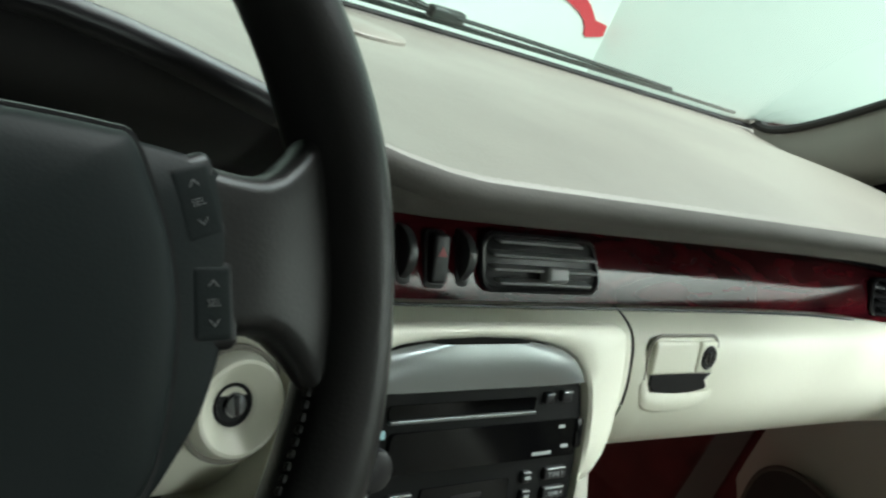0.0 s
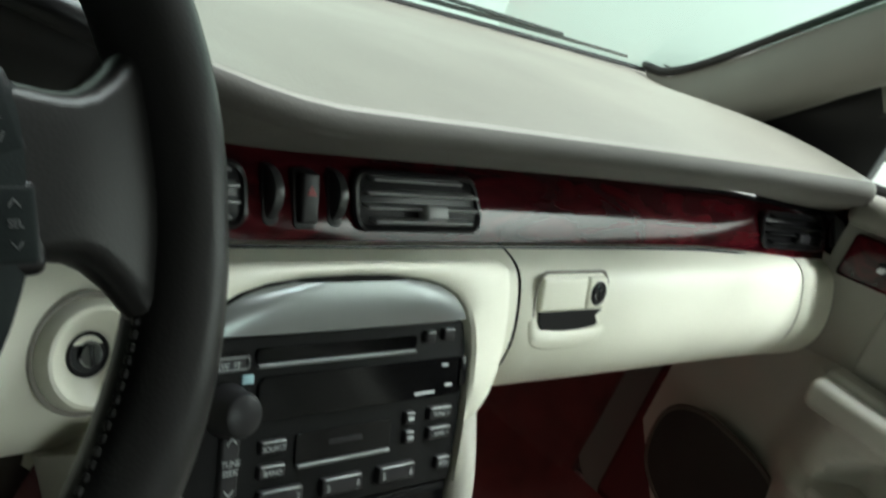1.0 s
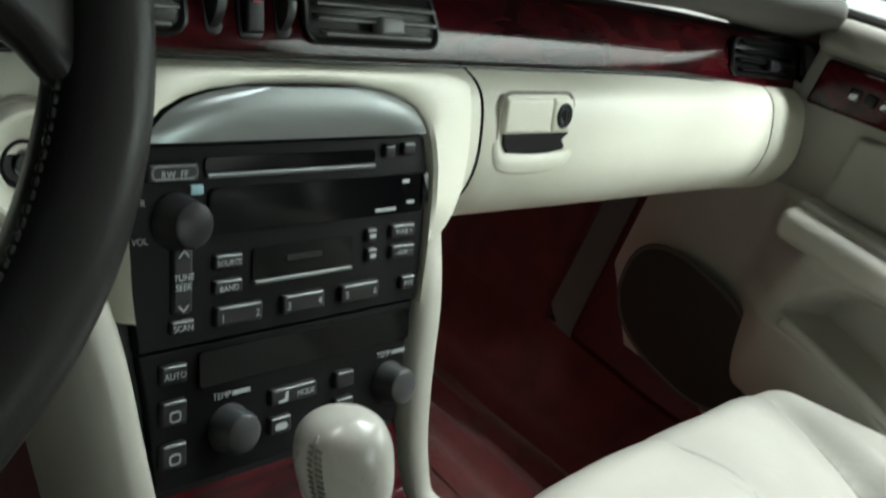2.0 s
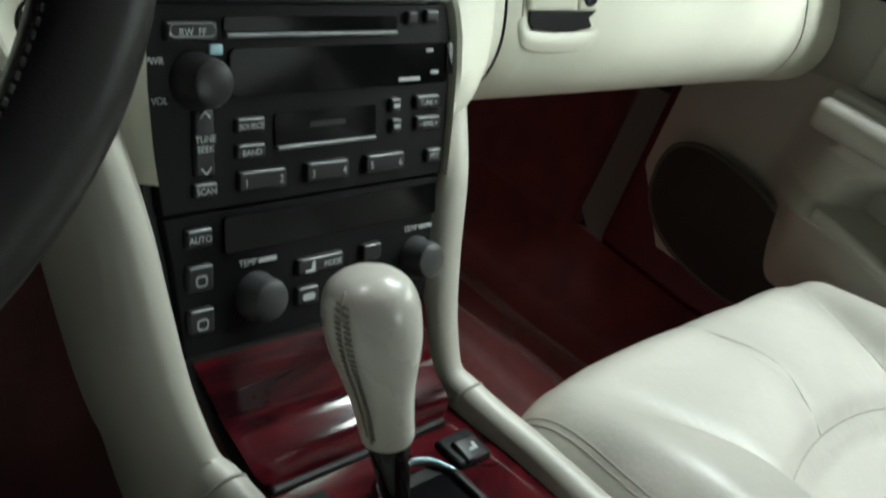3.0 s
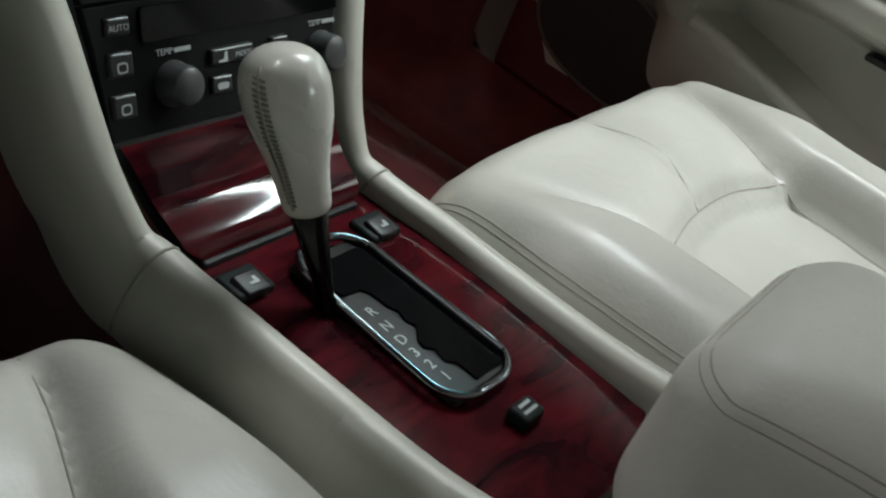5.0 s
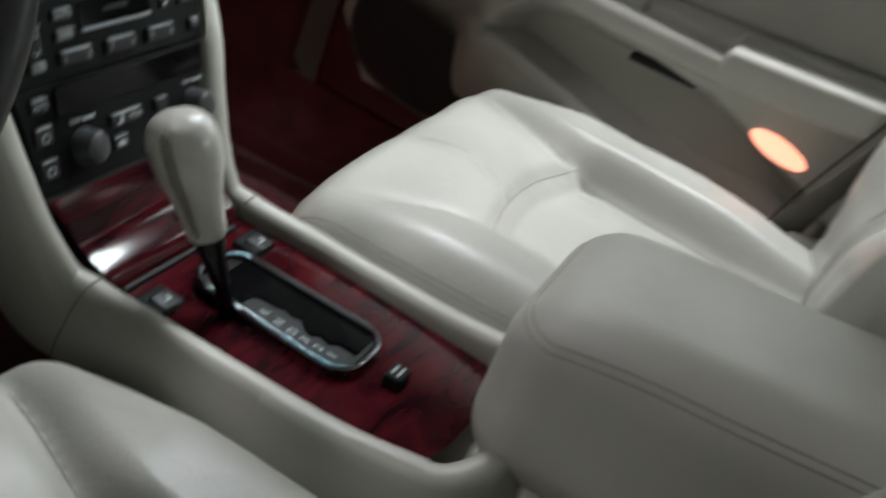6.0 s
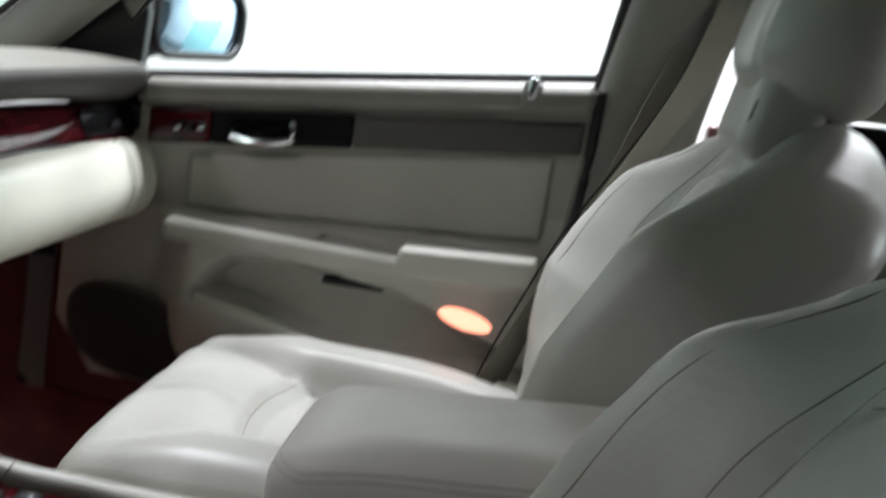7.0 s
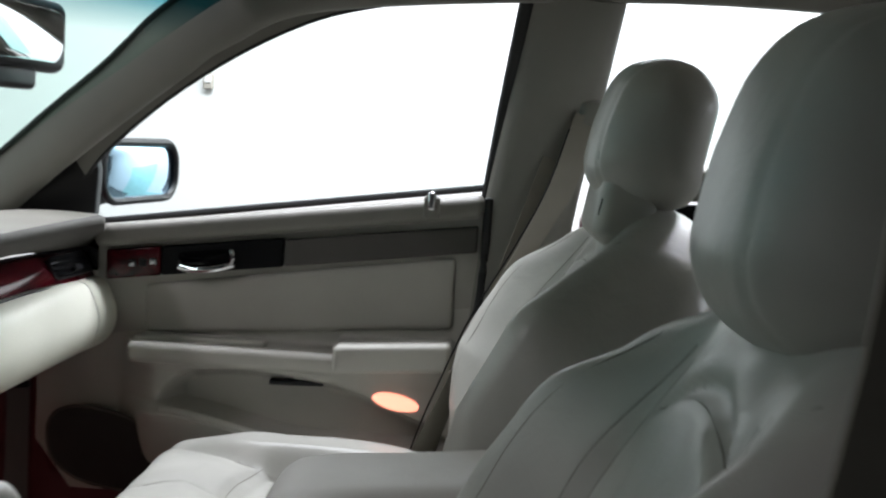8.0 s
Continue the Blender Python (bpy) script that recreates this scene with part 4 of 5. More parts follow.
def rail(path, s, a, b, name, label, owner):
    """A soft rail: rounded top, inner flank, long outer flank."""
    sec = [(-0.011, -0.022), (-0.0125, -0.006), (-0.0115, 0.003), (-0.0085, 0.0075), (-0.004, 0.010), (0.002, 0.0107), (0.007, 0.0085), (0.0110, 0.0035), (0.0138, -0.004), (0.0155, -0.014), (0.0155, -0.025), (0.0140, -0.036)]
    if s < 0:
        sec = sec[:8] + [(0.0142, -0.005), (0.0168, -0.016), (0.0185, -0.030), (0.0190, -0.044), (0.0165, -0.056)]
    tan = np.gradient(path, axis=0)
    tan /= np.linalg.norm(tan, axis=1, keepdims=True)
    rows = []
    for k in range(a, b):
        up = np.array([0, -tan[k][2], tan[k][1]])
        up /= np.linalg.norm(up)
        up = up if up[2] - up[1] * 0.5 > 0 else -up
        high = float(smooth(path[k][2], 0.585, 0.65))
        w = 1.0 + 0.10 * high
        rows.append([path[k] + np.array([s * (w * o - (0.004 * high if j == 0 else 0.0)), 0, 0]) + up * h for j, (o, h) in enumerate(sec)])
    return part(name, grid(len(rows), len(sec), lambda i, j: rows[i][j]), SHADED_CREAM, owner, label), rows


for path, s in ((RIGHT, 1), (LEFT, -1)):
    cut = next(k for k in range(80) if path[k][1] < 0.036)
    upper = rail(path, s, 0 if s > 0 else 5, cut + 1, "stack_flank", "cream flank of the centre stack, darkened for its shade", dash)[1]
    rows = rail(path, s, cut, 80, "rail", "cream padded console rail, darkened for its shade", console)[1]
    if s < 0:
        for name, edge, owner in (("flank_carpet", upper, dash), ("rail_carpet", rows, console)):
            part(name, grid(len(edge), 9, lambda i, j: edge[i][-1] + np.array([0.004 - 0.018 * j / 8, 0.05 * j / 8, -0.24 * j / 8])), CARPET, owner, "burgundy carpet under the rail")
    part("rail_seam", tube(rows[0][1:], 0.0011, 6), SEAM, console)


def sweep(path, section, up=(0, 0, 1)):
    """A section (sideways, up) carried along a level, bending line."""
    tan = np.gradient(path, axis=0)
    tan /= np.linalg.norm(tan, axis=1, keepdims=True)
    side = np.cross(tan, up)
    side /= np.linalg.norm(side, axis=1, keepdims=True)
    top = np.cross(side, tan)
    return grid(len(path), len(section), lambda i, j: path[i] + side[i] * section[j][0] + top[i] * section[j][1])


BACK_LINE = curve([LEFT[-12], LEFT[-6], LEFT[-1], (-0.068, -0.243, 0.590), (-0.045, -0.257, 0.598), (-0.010, -0.262, 0.604), (0.04, -0.262, 0.606), (0.09, -0.255, 0.602)], 40)
part("rear_rail", sweep(BACK_LINE, [(-0.0105, -0.020), (-0.0115, -0.006), (-0.0105, 0.003), (-0.0075, 0.0072), (-0.003, 0.0095), (0.003, 0.0100), (0.008, 0.0080), (0.0125, 0.003), (0.0165, -0.006), (0.020, -0.022), (0.022, -0.045), (0.024, -0.10)]), SHADED_CREAM, console, "cream padded rear rail of the console, darkened for its shade")
part("rear_cowl", block((0.17, 0.05, 0.20), 0.02, (KX + 0.01, -0.262, 0.478)), SHADED_CREAM, console)
part("side_wall", block((0.205, 0.62, 0.30), 0.03, (KX, -0.26, 0.40), arc=4), GREY_TRIM, console)
part("front_wall", block((0.20, 0.12, 0.32), 0.03, (KX - 0.01, 0.08, 0.41)), CARPET, console)

# shift gate
gate = part("gate_plate", block((0.058, 0.134, 0.006), 0.002, (0.004, -0.066, 0.5765)), GATE_BLACK, console, "charcoal shift gate plate")
gout = [(x * (1.0 - 0.10 * (y > 0.04)), y) for x, y in rounded(0.066, 0.142, 0.023, 8)]
gpath = [(0.004 + x, -0.065 + y, 0.5815 - 0.001 * (y < 0)) for x, y in gout]
part("gate_ring", tube(gpath, 0.0029, 10, closed=True), DARK_CHROME, console, "smoked chrome gate ring")
# flat plate laid on the gate; the channel's depth and shade are only its black
zig = [(-0.024, 0.036), (-0.023, 0.029), (-0.008, 0.027), (-0.005, 0.022), (-0.004, 0.008), (-0.001, 0.002), (-0.004, -0.006), (-0.001, -0.012), (-0.011, -0.022), (-0.012, -0.028), (-0.007, -0.032), (-0.010, -0.042), (-0.004, -0.047), (-0.004, -0.0625), (0.022, -0.0625), (0.0285, -0.055), (0.0285, 0.050), (0.020, 0.057), (-0.012, 0.057)]
part("gate_channel", slab(zig, 0.002, m=Matrix.Translation((0.004, -0.066, 0.5812))), GLOSS_BLACK, gate, "black stepped plate for the dark shift channel", flat=True)
part("gate_flank", block((0.006, 0.112, 0.010), 0.002, (0.0325, -0.068, 0.580)), BLACK, gate)
for ch, x, y in (("P", -0.022, -0.032), ("R", -0.0125, -0.0555), ("N", -0.0135, -0.0690), ("D", -0.0145, -0.0815), ("3", -0.0155, -0.0930), ("2", -0.0150, -0.1045), ("1", -0.0140, -0.1160)):
    lettering(ch, 0.0105, Matrix.Translation((x, y, 0.5799)), gate)

shifter = thing("gear_selector", "cream leather gear knob on a black stalk", "gear lever", place=(-0.005, 0.0, 0.575))
_up = (Vector((-0.057, 0.031, 0.717)) - Vector((-0.030, -0.036, 0.577))).normalized()
_rt = Vector((1, 0, 0))
ST = Matrix((_rt - _up * _up.dot(_rt), _up.cross(_rt - _up * _up.dot(_rt)), _up)).transposed().to_4x4()
ST.translation = Vector((-0.030, -0.036, 0.577))
part("stalk", tube(curve([ST @ Vector((0, 0, -0.012)), ST @ Vector((0, 0, 0.03)), ST @ Vector((0, 0, 0.07))], 10), [0.0048, 0.0050, 0.0054, 0.0060, 0.0068, 0.0078, 0.0090, 0.0102, 0.0112, 0.0118], 14), GLOSS_BLACK, shifter, "glossy black stalk")
kp = [(0.0, 0.055), (0.0105, 0.055), (0.0135, 0.057), (0.0148, 0.062), (0.0158, 0.073), (0.0176, 0.088), (0.0202, 0.104), (0.0224, 0.118), (0.0236, 0.131), (0.0230, 0.142), (0.0198, 0.151), (0.0130, 0.1568), (0.0058, 0.1590), (0.0, 0.1595)]
kl = curve([(r, z, 0) for r, z in kp], 40)


def knob_point(i, j):
    return on_knob(kl[i][1], 2 * math.pi * j / 32, kl[i][0])


def on_knob(z, a, r=None):
    r = 1.01 * float(np.interp(z, [p[1] for p in kp], [p[0] for p in kp])) if r is None else r
    r *= 0.92 + 0.08 * float(smooth(z, 0.085, 0.125))
    lean = float(smooth(z, 0.07, 0.16))
    return ST @ Vector((r * math.cos(a) * 0.98 - 0.003 * lean, r * math.sin(a) * 1.12 - 0.004 * lean, z + 0.007 * (1 - float(smooth(z, 0.055, 0.12)))))


part("knob", grid(40, 33, knob_point), KNOB, shifter, "stitched cream leather knob")


SEWN = radians(188)
part("knob_seam", tube([on_knob(z, SEWN) for z in np.linspace(0.062, 0.153, 30)], 0.0011, 6, up=(1, 0, 0)), SEAM, shifter)
for k in range(28):
    z = 0.066 + 0.082 * k / 27
    part("stitch", tube([on_knob(z + 0.0012, SEWN - 0.16), on_knob(z, SEWN), on_knob(z - 0.0012, SEWN + 0.16)], 0.0009, 5), BELT, shifter)

# seat heater switches and the traction button
for x in (-0.0585, 0.0615):
    z = console_top(0.003) + 0.0015
    hs = part("heater_switch", block((0.030, 0.024, 0.008), 0.003, (x, 0.004, z), arc=2), HUB, console, "black seat heater switch")
    part("rocker", block((0.019, 0.017, 0.006), 0.002, arc=2, m=Matrix.Translation((x, 0.0, z + 0.0035)) @ pose(0, 0, 0, 8)), BLACK, hs)
    part("pictogram", slab([(-0.004, -0.0035), (0.003, -0.0035), (0.0038, 0.004), (0.0015, 0.004), (0.0005, -0.001), (-0.004, -0.0015)], 0.0003, m=Matrix.Translation((x + 0.001, 0.0005, z + 0.0069))), PRINT, hs, "white seat pictogram", flat=True)
tb = part("traction_button", block((0.021, 0.015, 0.010), 0.003, (0.006, -0.161, 0.578), arc=2), HUB, console, "small dark square button")
for k, w in enumerate((0.011, 0.013)):
    part("print_bar", block((w, 0.0022, 0.0004), 0.0001, arc=1, m=Matrix.Translation((0.006, -0.158 - 0.005 * k, 0.5832))), PRINT, tb, flat=True)

# centre armrest


def arm_shape(p):
    t = smooth(-p[:, 1], -0.2, 0.2)
    p[:, 2] += 0.030 * t
    front = smooth(p[:, 1], 0.10, 0.235)
    p[:, 2] -= 0.010 * smooth(p[:, 2], -0.04, 0.06) * front**2
    return p


arm = part("armrest", block((0.190, 0.46, 0.152), 0.042, (0.045, -0.452, 0.652), (8, 30, 22), 6, arm_shape), ARM_LEATHER, console, "padded grey leather armrest")
ARM_LINE = [((-0.02, y, 0.694 + 0.030 * float(smooth(-0.452 - y, -0.2, 0.2)) - 0.010 * float(smooth(y, -0.33, -0.23))), (0.94, 0.0, -0.34)) for y in np.linspace(-0.66, -0.262, 40)]
ARM_LINE += [((-0.02, -0.262, 0.684), (0.94 * math.cos(a), -0.94 * math.sin(a), -0.34)) for a in np.linspace(0.1, 1.5, 14)]
ARM_LINE += [((x, -0.262, 0.684), (0.0, -0.94, -0.34)) for x in np.linspace(-0.015, 0.10, 24)]
for dz in (0.0, 0.0065):
    seam(arm, [(q[0], q[1], q[2] + dz) for q, _ in ARM_LINE], [w for _, w in ARM_LINE], 0.0001, 0.0007)
part("armrest_stand", block((0.17, 0.40, 0.14), 0.02, (0.04, -0.47, 0.525)), ARM_LEATHER, console)

# ---- steering wheel ----
wheel = thing("steering_wheel", "black leather steering wheel with button spokes", "steering wheel", place=(-0.398, 0.084, 0.908))
WM = frame_of((-0.398, 0.084, 0.908), (1, 0, 0), (0, math.sin(radians(35)), math.cos(radians(35))))
RR = 0.1915


def rim_point(i, j):
    a, b = 2 * math.pi * i / 96, 2 * math.pi * j / 16
    grip = 1.0 + 0.14 * math.exp(-(((math.degrees(a) - 20) / 22) ** 2)) + 0.14 * math.exp(-(((math.degrees(a) - 160) / 22) ** 2))
    grip += 0.16 * math.exp(-(((math.degrees(a) - 335) / 20) ** 2)) + 0.16 * math.exp(-(((math.degrees(a) - 205) / 20) ** 2))
    r = 0.0162 * grip
    return WM @ Vector(((RR + r * math.cos(b)) * math.cos(a), (RR + r * math.cos(b)) * math.sin(a), r * 1.08 * math.sin(b)))


verts, faces = grid(96, 17, rim_point, closed_u=True)
part("rim", (verts, faces), WHEEL, wheel, "black leather rim")
for k in range(34):
    a = radians(-62 + 1.5 * k)
    part("stitch", block((0.0026, 0.0034, 0.0030), 0.0010, arc=1, m=WM @ pose(0, 0, 0, 0, 0, math.degrees(a)) @ Matrix.Translation((RR - 0.0178, 0, 0.0052))), WHEEL, wheel)


def dome(outline, levels):
    """A puffed cap: the outline drawn in ring by ring, each (scale, height)."""
    p = np.array(outline)
    c = np.array([0.0, float(p[:, 1].mean())])
    verts = [WM @ Vector((*(c + (q - c) * k), h)) for k, h in levels for q in p]
    n = len(p)
    faces = [(a * n + j, a * n + (j + 1) % n, (a + 1) * n + (j + 1) % n, (a + 1) * n + j) for a in range(len(levels) - 1) for j in range(n)]
    faces.append(tuple((len(levels) - 1) * n + j for j in range(n)))
    return verts, faces


def both_sides(half, n):
    c = curve([(*q, 0) for q in half], n)[:, :2]
    return [tuple(q) for q in c] + [(-q[0], q[1]) for q in c[::-1][1:-1]]


hub_half = [(0.0, 0.0470), (0.048, 0.0453), (0.092, 0.0408), (0.116, 0.0372), (0.1262, 0.0310), (0.1300, 0.0110), (0.1291, -0.0078), (0.1271, -0.0226), (0.1199, -0.0443), (0.1117, -0.0580), (0.100, -0.0730), (0.080, -0.0920), (0.045, -0.1060), (0.0, -0.1100)]
bag_half = [(0.0, 0.0455), (0.048, 0.0440), (0.080, 0.0420), (0.0893, 0.0395), (0.0964, 0.0249), (0.1026, 0.0076), (0.1053, -0.0101), (0.1052, -0.0260), (0.1016, -0.0504), (0.0943, -0.0700), (0.074, -0.0890), (0.042, -0.1010), (0.0, -0.1040)]
part("hub", dome(both_sides(hub_half, 60), [(0.96, -0.03), (1.0, 0.0), (0.995, 0.012), (0.975, 0.0175), (0.94, 0.0195), (0.7, 0.021)]), HUB, wheel, "charcoal wheel hub")
part("airbag_cover", dome(both_sides(bag_half, 60), [(1.0, 0.010), (1.0, 0.0165), (0.992, 0.0205), (0.975, 0.0240), (0.945, 0.0266), (0.90, 0.0284), (0.82, 0.0300), (0.70, 0.0312), (0.52, 0.0321), (0.32, 0.0326), (0.10, 0.0328)]), HUB, wheel, "charcoal padded airbag cover")
part("airbag_gap", tube([WM @ Vector((x, y, 0.0192)) for x, y in both_sides(bag_half, 40)], 0.0016, 6, closed=True, up=tuple(WM.to_3x3() @ Vector((0, 0, 1)))), BLACK, wheel)


def spoke_shape(p, s):
    x, y, z = p.T
    flare = 0.80 - 0.18 * smooth(x, -0.05, 0.015) + 0.95 * smooth(x, 0.008, 0.066) ** 1.4
    return np.stack([s * (x + 0.128), y * flare + 0.006, z * (1 - 0.45 * smooth(x, 0.01, 0.06)) + 0.006 - 0.006 * smooth(x, 0.0, 0.06)], 1)


for s in (1, -1):
    part("spoke", block((0.135, 0.088, 0.026), 0.012, (0, 0, 0), (14, 8, 1), 4, lambda p, s=s: spoke_shape(p, s), WM), WHEEL, wheel, "black leather spoke")
    for u, v, lean in ((0.1125, 0.0212, -18), (0.1187, -0.0110, -3)):
        part("button_gap", block((0.0222, 0.0312, 0.006), 0.0040, arc=2, m=WM @ Matrix.Translation((s * u, v, 0.0166)) @ pose(0, 0, 0, 0, s * 3, -s * lean)), BLACK, wheel)
        sb = part("spoke_button", block((0.0196, 0.0286, 0.009), 0.0042, arc=3, m=WM @ Matrix.Translation((s * u, v, 0.0155)) @ pose(0, 0, 0, 0, s * 3, -s * lean)), HUB, wheel, "charcoal spoke button")
        top = WM @ Matrix.Translation((s * u, v, 0.0155)) @ pose(0, 0, 0, 0, s * 3, -s * lean) @ Matrix.Translation((0, 0, 0.0048))
        for d in (1, -1):
            part("arrow", slab([(-0.0026, 0.0075 * d - 0.0008 * d), (0.0, 0.0095 * d), (0.0026, 0.0067 * d), (0.0026, 0.0076 * d), (0.0, 0.0104 * d), (-0.0026, 0.0076 * d)], 0.0002, m=top @ Matrix.Diagonal((0.75, 0.75, 1, 1))), SILVER, sb, flat=True)
        lettering("SEL", 0.0036, top, sb, SILVER)
part("lower_spoke", block((0.05, 0.11, 0.022), 0.009, (0, -0.125, 0.0), m=WM), WHEEL, wheel)
part("column", block((0.12, 0.11, 0.20), 0.035, (0, -0.01, -0.13), arc=4, m=WM), BLACK, wheel, "black steering column shroud")

# ---- seats ----
seat = thing("front_seat", "pale leather bucket seat with stitched bolsters", "car seat", "front seats", place=(0.385, -0.24, 0.28))
SX = 0.385


def wrinkle(u, v):
    """Soft random waves of worn leather, about a millimetre high."""
    waves = ((31, 12, 0.3), (-18, 37, 1.7), (47, -29, 2.9), (9, 61, 4.1), (66, 25, 5.2))
    return 0.0007 * sum(np.sin(a * u + b * v + c + 0.8 * np.sin(0.6 * b * u - 0.5 * a * v)) for a, b, c in waves)


def panel_half(y):
    """Half the width of the seat's middle panel: wide at the nose, narrow under the thighs."""
    return 0.128 + 0.052 * smooth(y, 0.11, 0.27)


def arc_front(x):
    return 0.106 + 0.026 * (1 - np.clip((x / 0.13) ** 2, 0, 1))


def cushion_shape(p):
    x, y, z = p[:, 0].copy(), p[:, 1].copy(), p[:, 2].copy()
    top = smooth(z, -0.02, 0.06)
    half = panel_half(y)
    a = np.abs(x)
    bol = smooth(a, half - 0.005, half + 0.030)
    lobe = 0.026 * bol * smooth(0.30 - y, 0.0, 0.17) * (1 - 0.95 * smooth(-y, 0.0, 0.24)) - 0.020 * smooth(a, 0.20, 0.25)
    mid = 1 - bol
    sunk = -0.020 * mid * smooth(arc_front(x) - y, -0.004, 0.02)
    dome = 0.014 * mid * (1 - (x / 0.2) ** 2) * smooth(y - arc_front(x), 0.0, 0.06) * (1 - smooth(y, 0.20, 0.29))
    s1 = np.exp(-(((y - arc_front(x)) / 0.008) ** 2)) * (1 - smooth(a, half - 0.02, half + 0.01))
    s2 = np.exp(-(((a - half) / 0.010) ** 2)) * np.where(x > 0, 1 - smooth(y, 0.24, 0.285), (1 - 0.6 * smooth(y, 0.10, 0.16)) * (1 - smooth(y, 0.16, 0.25)))
    s3 = np.exp(-(((x + 0.018) / 0.006) ** 2)) * smooth(y - arc_front(x), -0.003, 0.012)
    crease = wrinkle(x, y) * (0.5 + 0.5 * mid)
    p[:, 2] = z + top * (lobe + sunk + dome + crease - 0.008 * np.maximum(s1, s2) - 0.003 * s3)
    puff = np.exp(-((z / 0.05) ** 2)) * 0.010
    p[:, 0] += np.sign(x) * puff * (a > 0.2)
    p[:, 1] += -0.018 * (x / 0.25) ** 4 * smooth(y, 0.10, 0.28)
    return p


cushion = part("cushion", block((0.496, 0.56, 0.17), 0.030, (SX, -0.243, 0.492), (84, 96, 4), 6, cushion_shape), LEATHER, seat, "pale leather seat cushion")
def on_cushion(x, y):
    return (SX + x, -0.243 + y, 0.56)


DOWN = (0, 0, -1)
seam(cushion, [on_cushion(-0.022 + 0.012 * math.sin(math.pi * t), 0.132 + 0.135 * t) for t in np.linspace(0, 1, 24)], DOWN, 0.0002)
seam(cushion, [on_cushion(x, float(arc_front(x)) + 0.001) for x in np.linspace(-0.128, 0.128, 40)], DOWN, 0.0002)
for s in (1, -1):
    seam(cushion, [on_cushion(s * float(panel_half(y)), y) for y in np.linspace(-0.20, 0.112 if s < 0 else 0.262, 60)], DOWN, 0.0002)
EDGE = curve([(0, -0.44, 0.578), (0, -0.25, 0.571), (0, -0.10, 0.566), (0, -0.02, 0.562), (0, 0.010, 0.551), (0, 0.022, 0.535)], 70)
for s in (1, -1):
    for o in (0.0, 0.0055):
        seam(cushion, [(SX + s * 0.22, q[1], q[2] + o) for q in EDGE], (-s * 0.94, 0, -0.34), 0.0001, 0.0007)
part("seat_base", block((0.42, 0.50, 0.16), 0.03, (SX, -0.26, 0.355)), GREY_TRIM, seat, "grey plastic seat base")
BM = Matrix.Translation((SX, -0.478, 0.535)) @ pose(0, 0, 0, 21.5)


def back_shape(p):
    x, y, z = p[:, 0].copy(), p[:, 1].copy(), p[:, 2].copy()
    h = z + 0.2575
    front = smooth(y, 0.0, 0.05)
    bol = smooth(np.abs(x), 0.105, 0.215)
    wing = np.interp(h, [0.0, 0.065, 0.127, 0.215, 0.335, 0.435, 0.52], [0.015, 0.028, 0.060, 0.082, 0.068, 0.040, 0.010])
    p[:, 1] += front * (wing * bol + 0.018 * np.exp(-(((h - 0.13) / 0.09) ** 2)) * (1 - bol))
    seam = np.exp(-(((np.abs(x) - 0.125 + 0.02 * smooth(h, 0.3, 0.5)) / 0.009) ** 2)) * (1 - smooth(h, 0.32, 0.45))
    arc = np.exp(-(((h - 0.425 + 0.05 * (x / 0.13) ** 2) / 0.010) ** 2)) * (1 - smooth(np.abs(x), 0.08, 0.13))
    p[:, 1] += front * 1.4 * wrinkle(x, z)
    p[:, 1] -= front * 0.009 * np.maximum(seam, arc)
    taper = 1 - 0.20 * smooth(h, 0.28, 0.52) ** 1.4
    p[:, 0] = x * taper
    p[:, 2] = z - 0.048 * (x / 0.24) ** 2 * smooth(h, 0.3, 0.5)
    p[:, 2] += 0.018 * smooth(h, 0.3, 0.5) * (1 - smooth(np.abs(x), 0.06, 0.22))
    p[:, 1] -= 0.02 * smooth(h, 0.35, 0.5)
    return p


backrest = part("backrest", block((0.500, 0.130, 0.515), 0.055, (0, 0, 0.2325), (70, 4, 80), 7, back_shape, BM), LEATHER, seat, "pale leather backrest with bolsters")
FORE = tuple(BM.to_3x3() @ Vector((0, -1, 0)))
for s in (1, -1):
    seam(backrest, [BM @ Vector((s * (0.125 - 0.02 * float(smooth(h, 0.3, 0.5))) * (1 - 0.20 * float(smooth(h, 0.28, 0.52)) ** 1.4), 0.05, h - 0.025)) for h in np.linspace(0.06, 0.44, 40)], FORE, 0.0003)
    seam(backrest, [BM @ Vector((s * (0.139 - 0.02 * float(smooth(h, 0.3, 0.5))) * (1 - 0.20 * float(smooth(h, 0.28, 0.52)) ** 1.4), 0.05, h - 0.025)) for h in np.linspace(0.06, 0.45, 40)], FORE, 0.0003)
    seam(backrest, [BM @ Vector((s * (0.19 - 0.05 * float(smooth(h, 0.3, 0.5))), 0.05, h - 0.025)) for h in np.linspace(0.10, 0.47, 40)], FORE, 0.0003)
seam(backrest, [BM @ Vector((x, 0.05, 0.400 - 0.05 * (x / 0.13) ** 2)) for x in np.linspace(-0.1, 0.1, 30)], FORE, 0.0003)
part("release_panel", block((0.012, 0.07, 0.10), 0.005, (0.2, 0.0, 0.05), m=BM), GREY_TRIM, seat)
HM = Matrix.Translation((SX + 0.010, -0.650, 1.096)) @ pose(0, 0, 0, 10)


